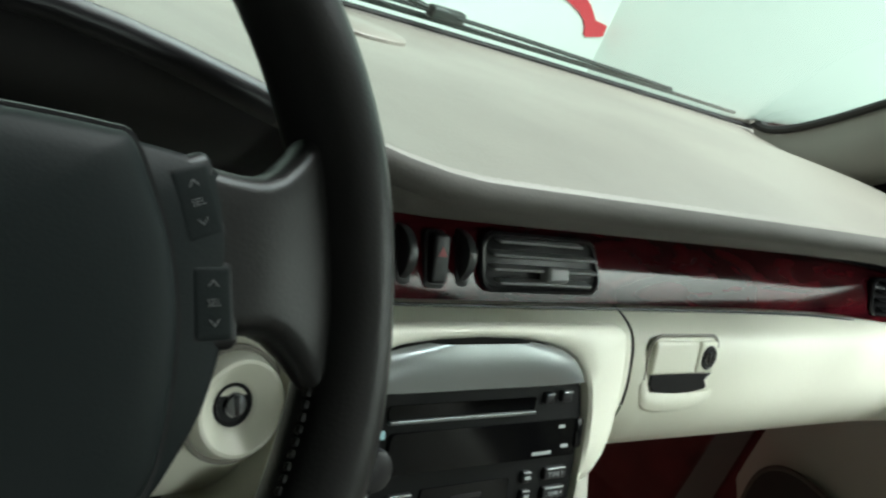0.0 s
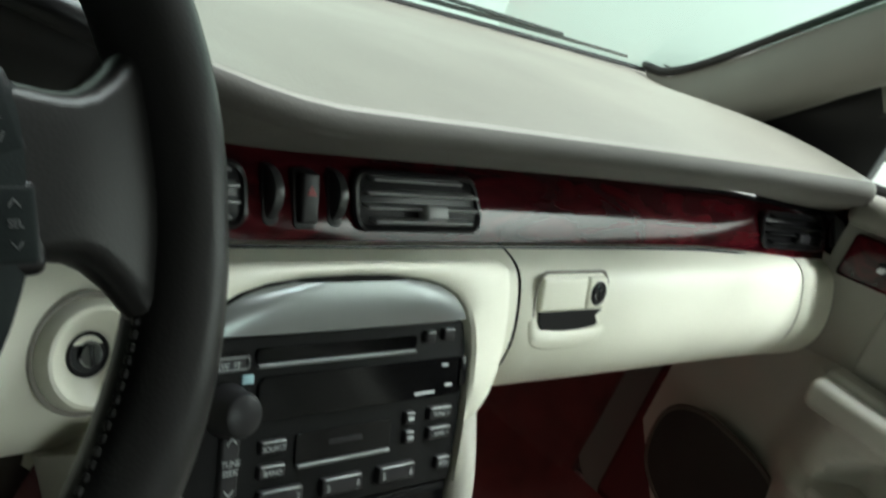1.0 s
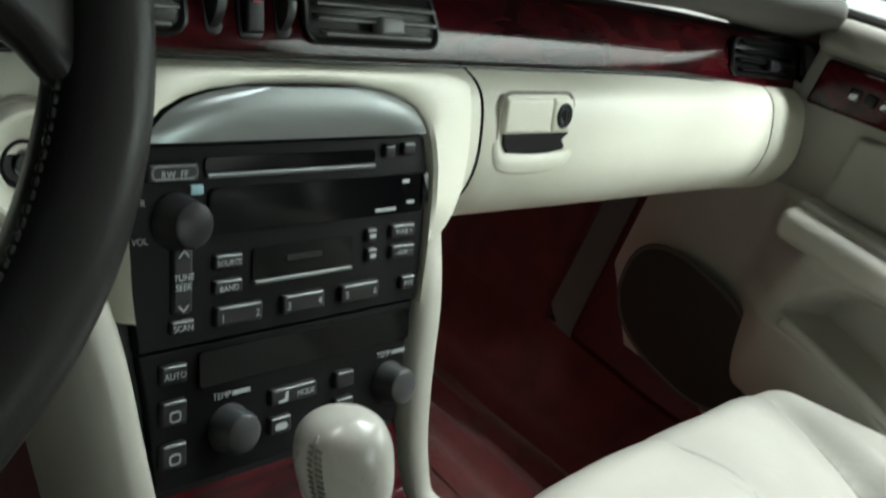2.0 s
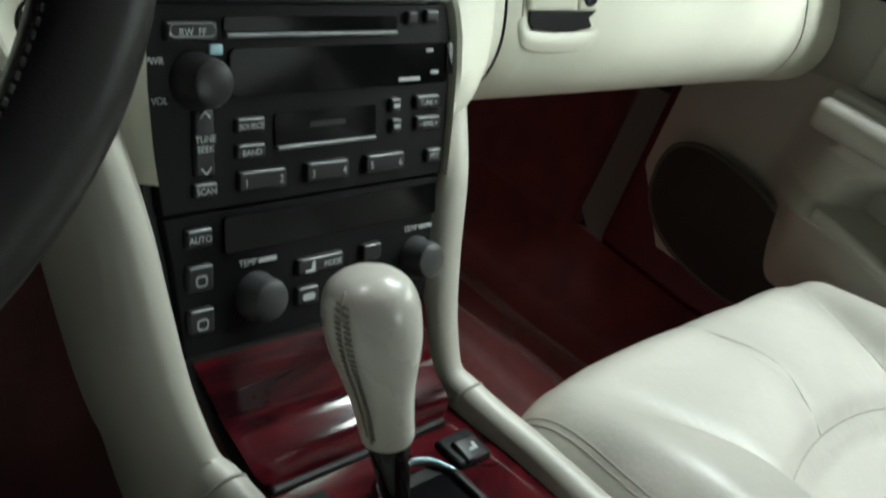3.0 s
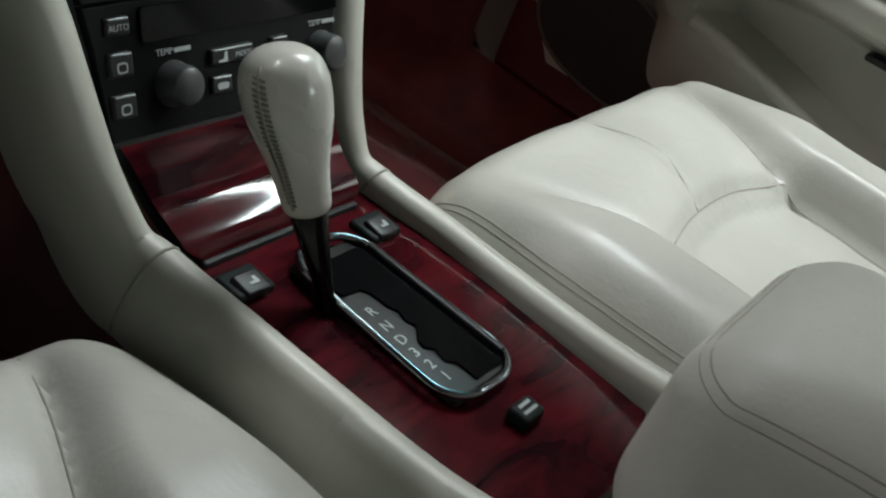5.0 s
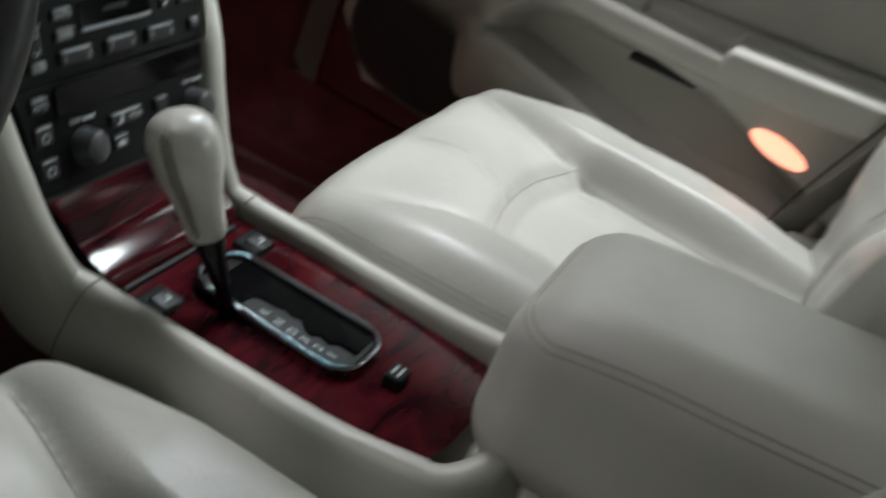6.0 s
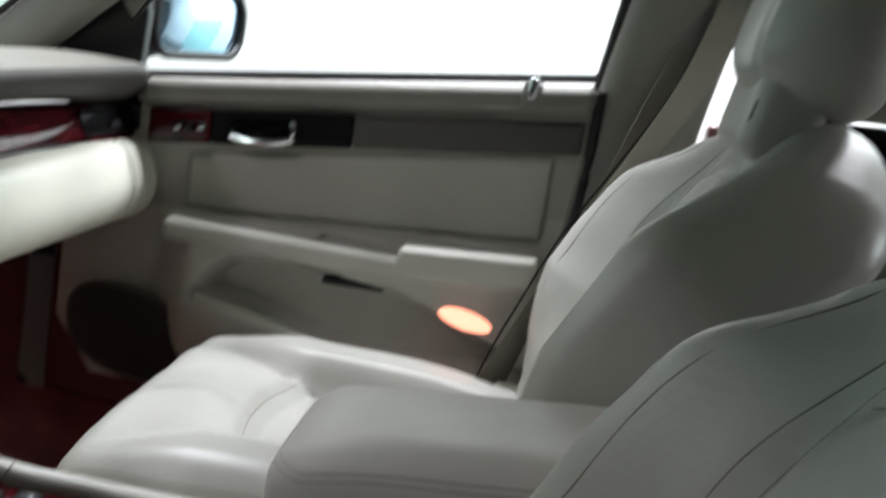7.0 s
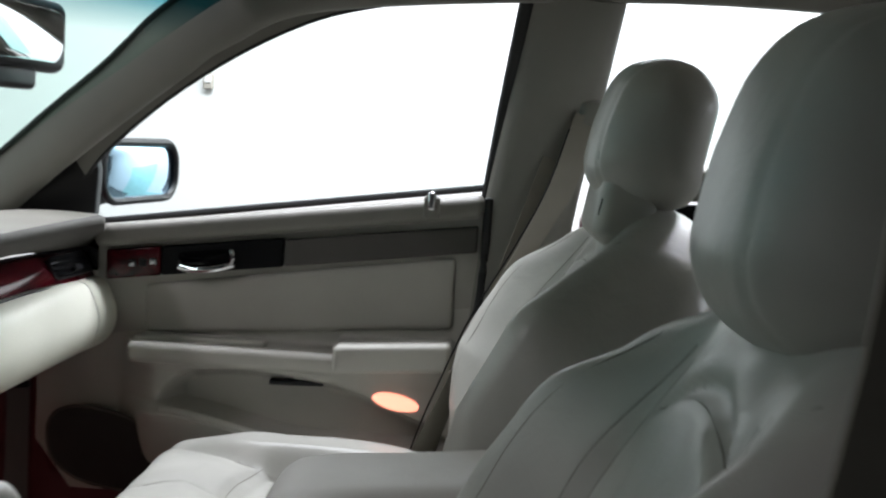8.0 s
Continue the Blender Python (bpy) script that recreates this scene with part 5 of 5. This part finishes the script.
def rest_shape(p):
    p[:, 1] += 0.020 * (1 - (p[:, 0] / 0.14) ** 2) * smooth(p[:, 1], 0, 0.05)
    p[:, 0] *= 1 - 0.06 * smooth(-p[:, 2], 0.0, 0.095)
    p[:, 1] -= 0.012 * smooth(p[:, 2], -0.02, 0.095) * smooth(p[:, 1], 0, 0.05)
    p[:, 1] -= 0.010 * smooth(-p[:, 2], 0.02, 0.095) * smooth(-p[:, 1], 0, 0.05)
    p[:, 2] -= 0.020 * (p[:, 0] / 0.13) ** 2 * smooth(p[:, 2], 0, 0.09)
    p[:, 2] += 0.022 * (p[:, 0] / 0.13) ** 2 * smooth(-p[:, 2], 0, 0.09)
    p[:, 1] -= 0.003 * np.exp(-(((np.abs(p[:, 0]) - 0.075) / 0.004) ** 2)) * (p[:, 1] > 0.03)
    return p


part("headrest", block((0.256, 0.118, 0.200), 0.056, (0, 0, 0), (24, 4, 14), 8, rest_shape, HM), LEATHER, seat, "pale leather headrest")
part("headrest_neck", block((0.186, 0.074, 0.110), 0.022, (0, 0.020, -0.095), arc=5, m=HM), LEATHER, seat, "pale leather pad under the headrest")
for s in (1, -1):
    part("pad_slit", block((0.0035, 0.006, 0.022), 0.0015, (s * 0.082, 0.0516, -0.104), arc=2, m=HM), BLACK, seat)
    part("headrest_post", tube([HM @ Vector((s * 0.07, 0.0, -0.08)), HM @ Vector((s * 0.07, -0.002, -0.12)), HM @ Vector((s * 0.07, -0.004, -0.15))], 0.0055, 10), DARK_CHROME, seat, "steel headrest post")
    part("post_collar", block((0.030, 0.026, 0.010), 0.003, (s * 0.07, -0.003, -0.108), m=HM), BLACK, seat)
driver = copy_thing(seat, pose(-0.370, -0.233, 0.272))
# the driver's backrest tilts back; its headrest is moved and stretched to fit the view
for piece in list(driver.children):
    if piece.name.startswith(("headrest_neck", "pad_slit")):
        bpy.data.objects.remove(piece)
        continue
    if piece.name.startswith(("backrest", "post_collar", "release_panel", "headrest")):
        rest = piece.name.startswith("headrest")
        drop, ahead = (0.252, -0.002) if rest else (0.276, 0.0)
        if piece.name.startswith(("headrest_post", "post_collar")):
            drop -= 0.02
        elif rest:
            c = HM.translation
            piece.matrix_basis = piece.matrix_basis @ Matrix.Translation(c) @ Matrix.Diagonal((1.0, 1.06, 1.16, 1)) @ Matrix.Translation(-c)
        piece.matrix_basis = Matrix.Translation((0, -0.238 + ahead, drop)) @ pose(0, 0, 0, 1.0) @ Matrix.Translation((0, 0.238, -0.27)) @ piece.matrix_basis


# ---- passenger door ----
door = thing("passenger_door", "closed grey front door with armrest and chrome handle", "car door", place=(0.74, -0.1, 0.35))


def sheared(y0, y1, z0, z1, k, x, thick, r, n=(1, 24, 4), taper=0.0):
    """A door strip between two ends, rising towards the rear; z0 and z1 are heights at the front end."""
    def f(p):
        t = (y1 - y0) / 2 - p[:, 1]
        p[:, 2] = p[:, 2] * (1 + taper * t / (y1 - y0)) + k * t
        return p
    return block((thick, y1 - y0, z1 - z0), r, (x + thick / 2, (y0 + y1) / 2, (z0 + z1) / 2), n, 3, f)


def lip_z(y):
    return 0.565 + 0.043 * smooth(y, -0.20, 0.07)


def ledge_z(y):
    return 0.712 + 0.020 * smooth(-y, 0.205, 0.222)


def door_point(i, j):
    y0 = 0.286 - 0.756 * i / 120
    low, lip, led = 0.30 + 0.150 * float(smooth(y0, -0.02, 0.12)), float(lip_z(y0)), float(ledge_z(y0))
    low = min(low, lip - 0.02)
    z = float(np.interp(j, [0, 28, 36, 90, 98, 110], [low, lip - 0.012, lip + 0.012, led - 0.012, led + 0.012, 0.82]))
    yf = 0.286 - 0.75 * max(0.0, 0.53 - z)
    y = yf - (yf + 0.47) * i / 120
    reach = 1 - float(smooth(y, 0.075, 0.15))
    if z < lip:
        out = float(np.interp(lip - z, [0.0, 0.006, 0.02, 0.08, 0.16, 0.26], [0.064, 0.066, 0.058, 0.045, 0.022, 0.0]))
    elif z < led:
        q = (z - lip) / (led - lip)
        top = float(np.interp(y, [-0.42, -0.375, -0.263, -0.207, -0.115, -0.042, 0.022, 0.058, 0.078], [0.575, 0.600, 0.645, 0.661, 0.672, 0.674, 0.667, 0.642, 0.612]))
        hollow = float(smooth(z, lip + 0.002, lip + 0.012)) * (1 - float(smooth(z, top - 0.016, top + 0.012)))
        side = float(np.interp(q, [0.0, 0.05, 0.12, 0.6, 0.85, 1.0], [0.062, 0.056, 0.048, 0.044, 0.054, 0.056]))
        hollow *= float(smooth(0.075 - y, 0.0, 0.035))
        out = side * (1 - hollow) - 0.012 * hollow
    else:
        out = float(np.interp(z - led, [0.0, 0.004, 0.010], [0.052, 0.014, 0.0]))
    body = 0.012 * (1 - float(smooth(z, 0.30, 0.42)))
    return (0.716 - out * reach - body, y, z)


part("door_panel", grid(121, 111, door_point), LIT_DOOR_TRIM, door, "moulded grey lower door panel with map pocket")
part("pocket_lip", tube([(0.656, y, float(lip_z(y)) + 0.003) for y in np.linspace(0.062, -0.40, 40)], [0.0075 - 0.0045 * (k / 39) ** 2 for k in range(40)], 10, up=(1, 0, 0)), LIT_DOOR_TRIM, door, "rounded grey map pocket lip")
part("door_core", sheared(-0.46, 0.31, 0.30, 0.875, 0.10, 0.738, 0.07, 0.01), PAINT, door)
part("insert", sheared(-0.400, 0.108, 0.722, 0.804, 0.115, 0.708, 0.02, 0.008, (1, 30, 8), 0.45), GREY_TRIM, door, "soft grey upholstered door insert")
part("upper_panel", sheared(-0.440, 0.19, 0.712, 0.880, 0.138, 0.7155, 0.02, 0.004, (1, 30, 4)), GREY_TRIM, door)
part("burl_inlay", sheared(0.082, 0.172, 0.808, 0.857, 0.137, 0.703, 0.014, 0.004, (1, 8, 4)), WOOD, door, "glossy burl door inlay")
part("handle_recess", sheared(-0.118, 0.081, 0.8205, 0.868, 0.137, 0.704, 0.014, 0.004, (1, 14, 4)), STACK, door, "black handle recess")
part("soft_strip", sheared(-0.432, -0.119, 0.848, 0.892, 0.140, 0.704, 0.014, 0.005, (1, 20, 4)), SHADE_AND_STRIP_TAUPE, door, "dark grey upper strip")
part("belt_pad", sheared(-0.440, 0.190, 0.860, 0.897, 0.142, 0.690, 0.045, 0.014, (1, 40, 4)), PILLAR, door, "taupe window ledge pad")
part("window_seal", tube([(0.735, 0.20 - 0.64 * t, 0.899 + 0.098 * t) for t in np.linspace(0, 1, 12)], 0.006, 8), RUBBER, door)
for k in range(3):
    part("lock_switch", block((0.006, 0.012, 0.012), 0.002, (0.701, 0.128 - 0.017 * k, 0.838 + 0.0024 * k), arc=2), DARK_CHROME if k != 1 else BLACK, door)
hm = frame_of((0.703, 0.007, 0.850), (0, -1, 0.137), (0, 0.137, 1))
part("handle_cup", slab(rounded(0.092, 0.034, 0.010), 0.004, 0.001, hm @ Matrix.Translation((0, 0, 0.002))), GLOSS_BLACK, door)
part("door_handle", join(tube(curve([hm @ Vector((-0.044, -0.006, 0.004)), hm @ Vector((-0.02, -0.013, 0.010)), hm @ Vector((0.02, -0.013, 0.010)), hm @ Vector((0.044, -0.009, 0.004))], 16), 0.0062, 10), tube(curve([hm @ Vector((0.040, -0.010, 0.006)), hm @ Vector((0.045, 0.004, 0.006)), hm @ Vector((0.043, 0.014, 0.004))], 8), 0.005, 8)), CHROME, door, "chrome inner door handle")
part("pad_rest", sheared(-0.402, -0.214, 0.690, 0.737, 0.080, 0.636, 0.075, 0.010, (2, 12, 3)), LIT_DOOR_TRIM, door, "padded grey door armrest")
part("ledge_cap", sheared(-0.224, 0.120, 0.684, 0.7185, 0.0, 0.652, 0.06, 0.012, (2, 16, 1)), LIT_DOOR_TRIM, door, "smooth grey door ledge")
part("ledge_step", sheared(-0.100, 0.116, 0.705, 0.7270, 0.006, 0.676, 0.035, 0.006, (2, 12, 1)), LIT_DOOR_TRIM, door)
part("vent_slot", sheared(-0.195, -0.105, 0.652, 0.661, 0.03, 0.700, 0.02, 0.003, (1, 6, 1)), BLACK, door)
part("lock_plate", block((0.012, 0.026, 0.036), 0.004, (0.688, -0.355, 0.962), arc=2), PILLAR, door)
part("lock_button", block((0.010, 0.014, 0.030), 0.004, (0.683, -0.355, 0.972), arc=2), CHROME, door, "chrome lock button")


def lens_shape(p):
    p[:, 2] *= 1 - 0.62 * np.clip(np.abs(p[:, 1]) / 0.037, 0, 1) ** 2.4
    p[:, 2] += 0.16 * p[:, 1]
    return p


part("courtesy_lamp", block((0.020, 0.078, 0.030), 0.0098, (0.676, -0.317, 0.645), (1, 6, 1), 4, lens_shape), LENS, door, "glowing orange courtesy lamp")
sm = frame_of((0.676, 0.157, 0.532), (0, -1, -0.15), (0.10, 0.10, 1))
oval = [(0.096 * math.copysign(abs(math.cos(a)) ** 0.8, math.cos(a)), 0.063 * math.copysign(abs(math.sin(a)) ** 0.8, math.sin(a))) for a in np.linspace(0, 2 * math.pi, 40, endpoint=False)]
spk = part("speaker_cover", slab(oval, 0.012, 0.004, sm), SPEAKER, door, "dark cloth speaker cover")
part("speaker_rim", tube([sm @ Vector((x, y, -0.004)) for x, y in oval], 0.004, 8, closed=True, up=(-1, 0, 0)), material("dark_brown_rim", (0.07, 0.06, 0.05), 0.6), spk)


def side_pane(y0, y1, zb0, zb1, ztop):
    def f(i, j):
        y = y0 + (y1 - y0) * i / 16
        t = j / 8
        zb = zb0 + (zb1 - zb0) * i / 16
        z = zb + (ztop(y) - zb) * t
        return (0.742 - 0.13 * max(0.0, (z - 0.92) / 0.42) ** 1.3, y, z)
    return grid(17, 9, f)


w1 = part("door_window", side_pane(0.20, -0.455, 0.895, 0.995, lambda y: min(1.33, 1.02 + 1.0 * (0.20 - y))), SIDE_GLASS, door, "clear side window")
w1.visible_shadow = False
LOWER = curve([(0.752, 0.330, 0.885), (0.722, 0.235, 0.955), (0.700, 0.190, 1.005), (0.680, 0.142, 1.049), (0.650, 0.063, 1.111), (0.620, -0.03, 1.171), (0.610, -0.116, 1.218), (0.600, -0.201, 1.251), (0.590, -0.318, 1.274), (0.585, -0.46, 1.286)], 40)
UPPER = LOWER + np.array([[-0.006 - 0.010 * t, 0.030 - 0.025 * t, 0.040 + 0.010 * t] for t in np.linspace(0, 1, 40)])
part("window_frame", grid(34, 5, lambda i, j: (LOWER[i + 6], LOWER[i + 6] + (0.016, 0, 0.004), UPPER[i + 6] + (0.016, 0, 0), UPPER[i + 6], LOWER[i + 6])[j]), PILLAR, door, "grey trimmed window frame")
part("frame_seal", tube(LOWER + (0.010, 0, 0.0), 0.004, 8), RUBBER, door)
part("window_post", tube(curve([(0.728, -0.447, 0.98), (0.690, -0.463, 1.12), (0.635, -0.478, 1.24), (0.60, -0.487, 1.31)], 14), 0.009, 8, up=(1, 0, 0), wide=1.6), RUBBER, door, "black window post")
part("door_seal", tube(curve([(0.705, -0.446, 0.98), (0.71, -0.444, 0.85), (0.70, -0.432, 0.70), (0.69, -0.43, 0.55)], 14), 0.008, 8), RUBBER, door)
part("sail_panel", slab([(-0.36, 0.885), (-0.20, 0.890), (-0.195, 0.985), (-0.205, 1.030), (-0.28, 0.975)], 0.02, 0.003, frame_of((0.722, 0, 0), (0, -1, 0), (0.0, 0, 1))), BLACK, door, "black mirror sail panel")

mirror = thing("side_mirror", "black door mirror with blue-tinted glass", "side mirror", place=(0.95, 0.2, 0.9))
mm = frame_of((0.944, 0.193, 0.976), (0.97, -0.235, 0.0), (0.0, 0.05, 1))
mo = [(x + 0.10 * y, y) for x, y in rounded(0.258, 0.108, 0.042, 8)]
part("housing", block((0.262, 0.112, 0.09), 0.042, (0, 0, -0.047), arc=5, m=mm), BLACK, mirror, "black mirror housing")
part("mirror_glass", slab([(x * 0.92, y * 0.90) for x, y in mo], 0.003, 0.001, mm @ Matrix.Translation((0, 0, 0.0))), BLUE_MIRROR, mirror, "blue-tinted mirror glass")
part("mirror_rim", tube([mm @ Vector((x * 0.97, y * 0.97, 0.0)) for x, y in mo], 0.0075, 8, closed=True, up=(0, -1, 0)), BLACK, mirror)
part("mirror_arm", tube([(0.90, 0.24, 0.94), (0.82, 0.27, 0.925), (0.74, 0.28, 0.92)], 0.022, 10), BLACK, mirror)

# ---- rear door and bench ----
rear = thing("rear_door", "closed grey rear door with chrome handle", "car door", place=(0.74, -0.95, 0.35))
part("door_panel", sheared(-1.45, -0.615, 0.40, 0.925, 0.03, 0.712, 0.05, 0.02, (1, 12, 6)), GREY_TRIM, rear, "grey rear door panel")
part("upper_strip", sheared(-1.45, -0.63, 0.920, 0.985, 0.05, 0.700, 0.03, 0.006), STACK, rear, "black rear door strip")
part("belt_pad", sheared(-1.45, -0.63, 0.990, 1.045, 0.05, 0.690, 0.045, 0.014), TAUPE, rear)
part("armrest", sheared(-1.25, -0.72, 0.755, 0.792, 0.0, 0.645, 0.09, 0.012), GREY_TRIM, rear)
part("door_core", block((0.06, 0.86, 0.66), 0.01, (0.80, -1.03, 0.63)), PAINT, rear)
rm = frame_of((0.700, -0.822, 0.960), (0, -1, 0.05), (0, 0.05, 1))
part("handle_cup", slab(rounded(0.10, 0.038, 0.010), 0.004, 0.001, rm @ Matrix.Translation((0, 0, 0.002))), GLOSS_BLACK, rear)
part("door_handle", join(tube(curve([rm @ Vector((-0.046, -0.006, 0.004)), rm @ Vector((-0.02, -0.014, 0.010)), rm @ Vector((0.02, -0.014, 0.010)), rm @ Vector((0.046, -0.008, 0.004))], 16), 0.0065, 10), tube(curve([rm @ Vector((0.042, -0.010, 0.006)), rm @ Vector((0.047, 0.006, 0.006)), rm @ Vector((0.042, 0.016, 0.004))], 8), 0.006, 8)), CHROME, rear, "chrome inner door handle")
w2 = part("door_window", side_pane(-0.60, -1.45, 1.04, 1.09, lambda y: 1.39 - 0.1 * max(0.0, -y - 1.1)), SIDE_GLASS, rear, "clear side window")
w2.visible_shadow = False
bench = thing("rear_bench", "grey leather rear bench seat", "car seat", place=(0, -1.3, 0.28))
part("bench_cushion", block((1.30, 0.50, 0.20), 0.06, (0, -1.18, 0.42), (8, 4, 2), 4), LEATHER, bench)
part("bench_back", block((1.30, 0.16, 0.58), 0.06, (0, 0, 0.29), (8, 2, 4), 4, None, Matrix.Translation((0, -1.42, 0.42)) @ pose(0, 0, 0, 22)), LEATHER, bench)

# ---- seat belt ----
belt = thing("seat_belt", "grey webbing seat belt with buckle", "seat belt", place=(0.66, -0.5, 0.55))


def band(points, w, n=30, twist=0.0):
    c = curve(points, n)
    tan = np.gradient(c, axis=0)
    tan /= np.linalg.norm(tan, axis=1, keepdims=True)
    rows = []
    for k in range(n):
        side = np.cross(tan[k], (1.0, 0.25, 0.0))
        side /= np.linalg.norm(side)
        q = np.array([1.0, 0.25, 0.0]) * 0.0009
        a = twist * math.sin(math.pi * k / (n - 1))
        d = side * math.cos(a) + np.array([1.0, 0, 0]) * math.sin(a)
        rows.append([c[k] - d * w / 2 - q, c[k] + d * w / 2 - q, c[k] + d * w / 2 + q, c[k] - d * w / 2 + q, c[k] - d * w / 2 - q])
    return grid(n, 5, lambda i, j: rows[i][j])


part("webbing", band([(0.640, -0.588, 1.12), (0.645, -0.556, 1.01), (0.641, -0.508, 0.91), (0.636, -0.452, 0.80), (0.634, -0.412, 0.70), (0.634, -0.386, 0.63), (0.634, -0.364, 0.565), (0.632, -0.352, 0.50)], 0.044, 48, 0.9), BELT, belt, "grey woven webbing")
# black tube draws the webbing's edge together with its shade
part("selvage", tube(curve([(0.634, -0.560, 1.10), (0.637, -0.530, 1.00), (0.632, -0.482, 0.90), (0.626, -0.428, 0.80), (0.624, -0.388, 0.70), (0.624, -0.362, 0.63), (0.624, -0.342, 0.565)], 40), 0.0016, 6), BLACK, belt, "dark line for the webbing's edge and the shade beside it")
part("webbing_return", band([(0.668, -0.545, 1.05), (0.672, -0.505, 0.92), (0.676, -0.455, 0.76), (0.676, -0.425, 0.60), (0.676, -0.42, 0.45)], 0.044, 24), BELT, belt)
part("upper_guide", block((0.016, 0.036, 0.040), 0.008, (0.646, -0.592, 1.125)), PILLAR, belt, "grey upper belt guide")
part("tongue", block((0.012, 0.050, 0.028), 0.005, (0.630, -0.398, 0.566), arc=2), CREAM, belt)

strap = thing("seat_belt", "grey webbing seat belt hanging beside the driver seat", "seat belt", place=(-0.70, -0.55, 0.60))
part("webbing", band([(-0.690, -0.600, 1.20), (-0.700, -0.580, 1.10), (-0.702, -0.572, 1.02), (-0.700, -0.562, 0.95), (-0.695, -0.545, 0.85), (-0.690, -0.520, 0.70), (-0.688, -0.50, 0.55)], 0.046, 40), BELT, strap, "grey woven webbing")
part("upper_guide", block((0.02, 0.05, 0.05), 0.008, (-0.692, -0.603, 1.215)), GREY_TRIM, strap, "grey upper belt guide")

# ---- mirror, visor, wipers ----
rvm = thing("rear_view_mirror", "black framed interior rear-view mirror", "rear-view mirror", place=(0.0, 0.05, 1.2))
rv = frame_of((0.03, 0.052, 1.158), (0.995, -0.10, 0.0), (0.0, 0.0, 1.0))
ro = [(x + (0.10 * y), y) for x, y in rounded(0.25, 0.062, 0.022, 6)]
part("housing", block((0.266, 0.078, 0.032), 0.014, (0, 0, -0.016), arc=4, m=rv), BLACK, rvm, "black mirror shell")
part("mirror_glass", slab([(x * 0.94, y * 0.90) for x, y in ro], 0.002, 0.0006, rv @ Matrix.Translation((0, 0, 0.001))), MIRROR, rvm, "clear mirror glass")
part("lower_switch", block((0.10, 0.026, 0.020), 0.008, (0.02, -0.046, -0.012), m=rv), BLACK, rvm)
part("mount", tube([(0.02, 0.070, 1.17), (0.012, 0.10, 1.21), (0.0, 0.115, 1.25)], 0.009, 8), BLACK, rvm)
part("sun_visor", block((0.34, 0.018, 0.15), 0.008, (0, 0, 0), (6, 1, 4), 3, None, Matrix.Translation((0.40, -0.075, 1.322)) @ pose(0, 0, 0, 72, 0, -8)), HEADLINER, car, "pale cloth sun visor")

wip = thing("wiper", "black windshield wiper with slim blade", "wiper", "wipers", place=(0.2, 0.72, 0.86))


def on_glass(u, v, lift=0.012):
    x, y, z = shield(u, v)
    return (x, y + lift * 0.6, z + lift)


part("blade", tube(curve([on_glass(u, 0.004, 0.008) for u in np.linspace(-0.05, 0.95, 14)], 40), [0.0040 - 0.0020 * (k / 39) ** 2 for k in range(40)], 8, wide=0.7), RUBBER, wip, "black rubber blade")
part("blade_frame", tube(curve([on_glass(u, 0.004 + 0.011 * math.sin(math.pi * u / 0.86), 0.011) for u in np.linspace(0.02, 0.84, 14)], 36), 0.0026, 8), BLACK, wip)
part("arm", tube(curve([on_glass(-0.34, 0.0, 0.0), on_glass(-0.12, 0.018, 0.014), on_glass(0.04, 0.036, 0.018), on_glass(0.16, 0.040, 0.020), on_glass(0.30, 0.028, 0.018), on_glass(0.44, 0.013, 0.012)], 24), [0.0052 - 0.0001 * k for k in range(24)], 8), BLACK, wip, "black wiper arm")
part("clip", block((0.022, 0.016, 0.026), 0.004, on_glass(0.15, 0.036, 0.020), arc=2), BLACK, wip)
part("clip", block((0.050, 0.014, 0.014), 0.004, on_glass(0.45, 0.013, 0.012), arc=2), BLACK, wip)


# lamp out of view under the glovebox, added to light the footwell carpet
foot = bpy.data.lights.new("footwell_lamp", "AREA")
foot.shape, foot.size, foot.energy, foot.color = "DISK", 0.05, 0.5, (1.0, 0.80, 0.62)
foot_lamp = tagged(new("footwell_lamp", foot), "small lamp out of view under the dash, added for the carpet", "lamp", kind="structure")
foot_lamp.matrix_world = pose(0.17, 0.40, 0.668)
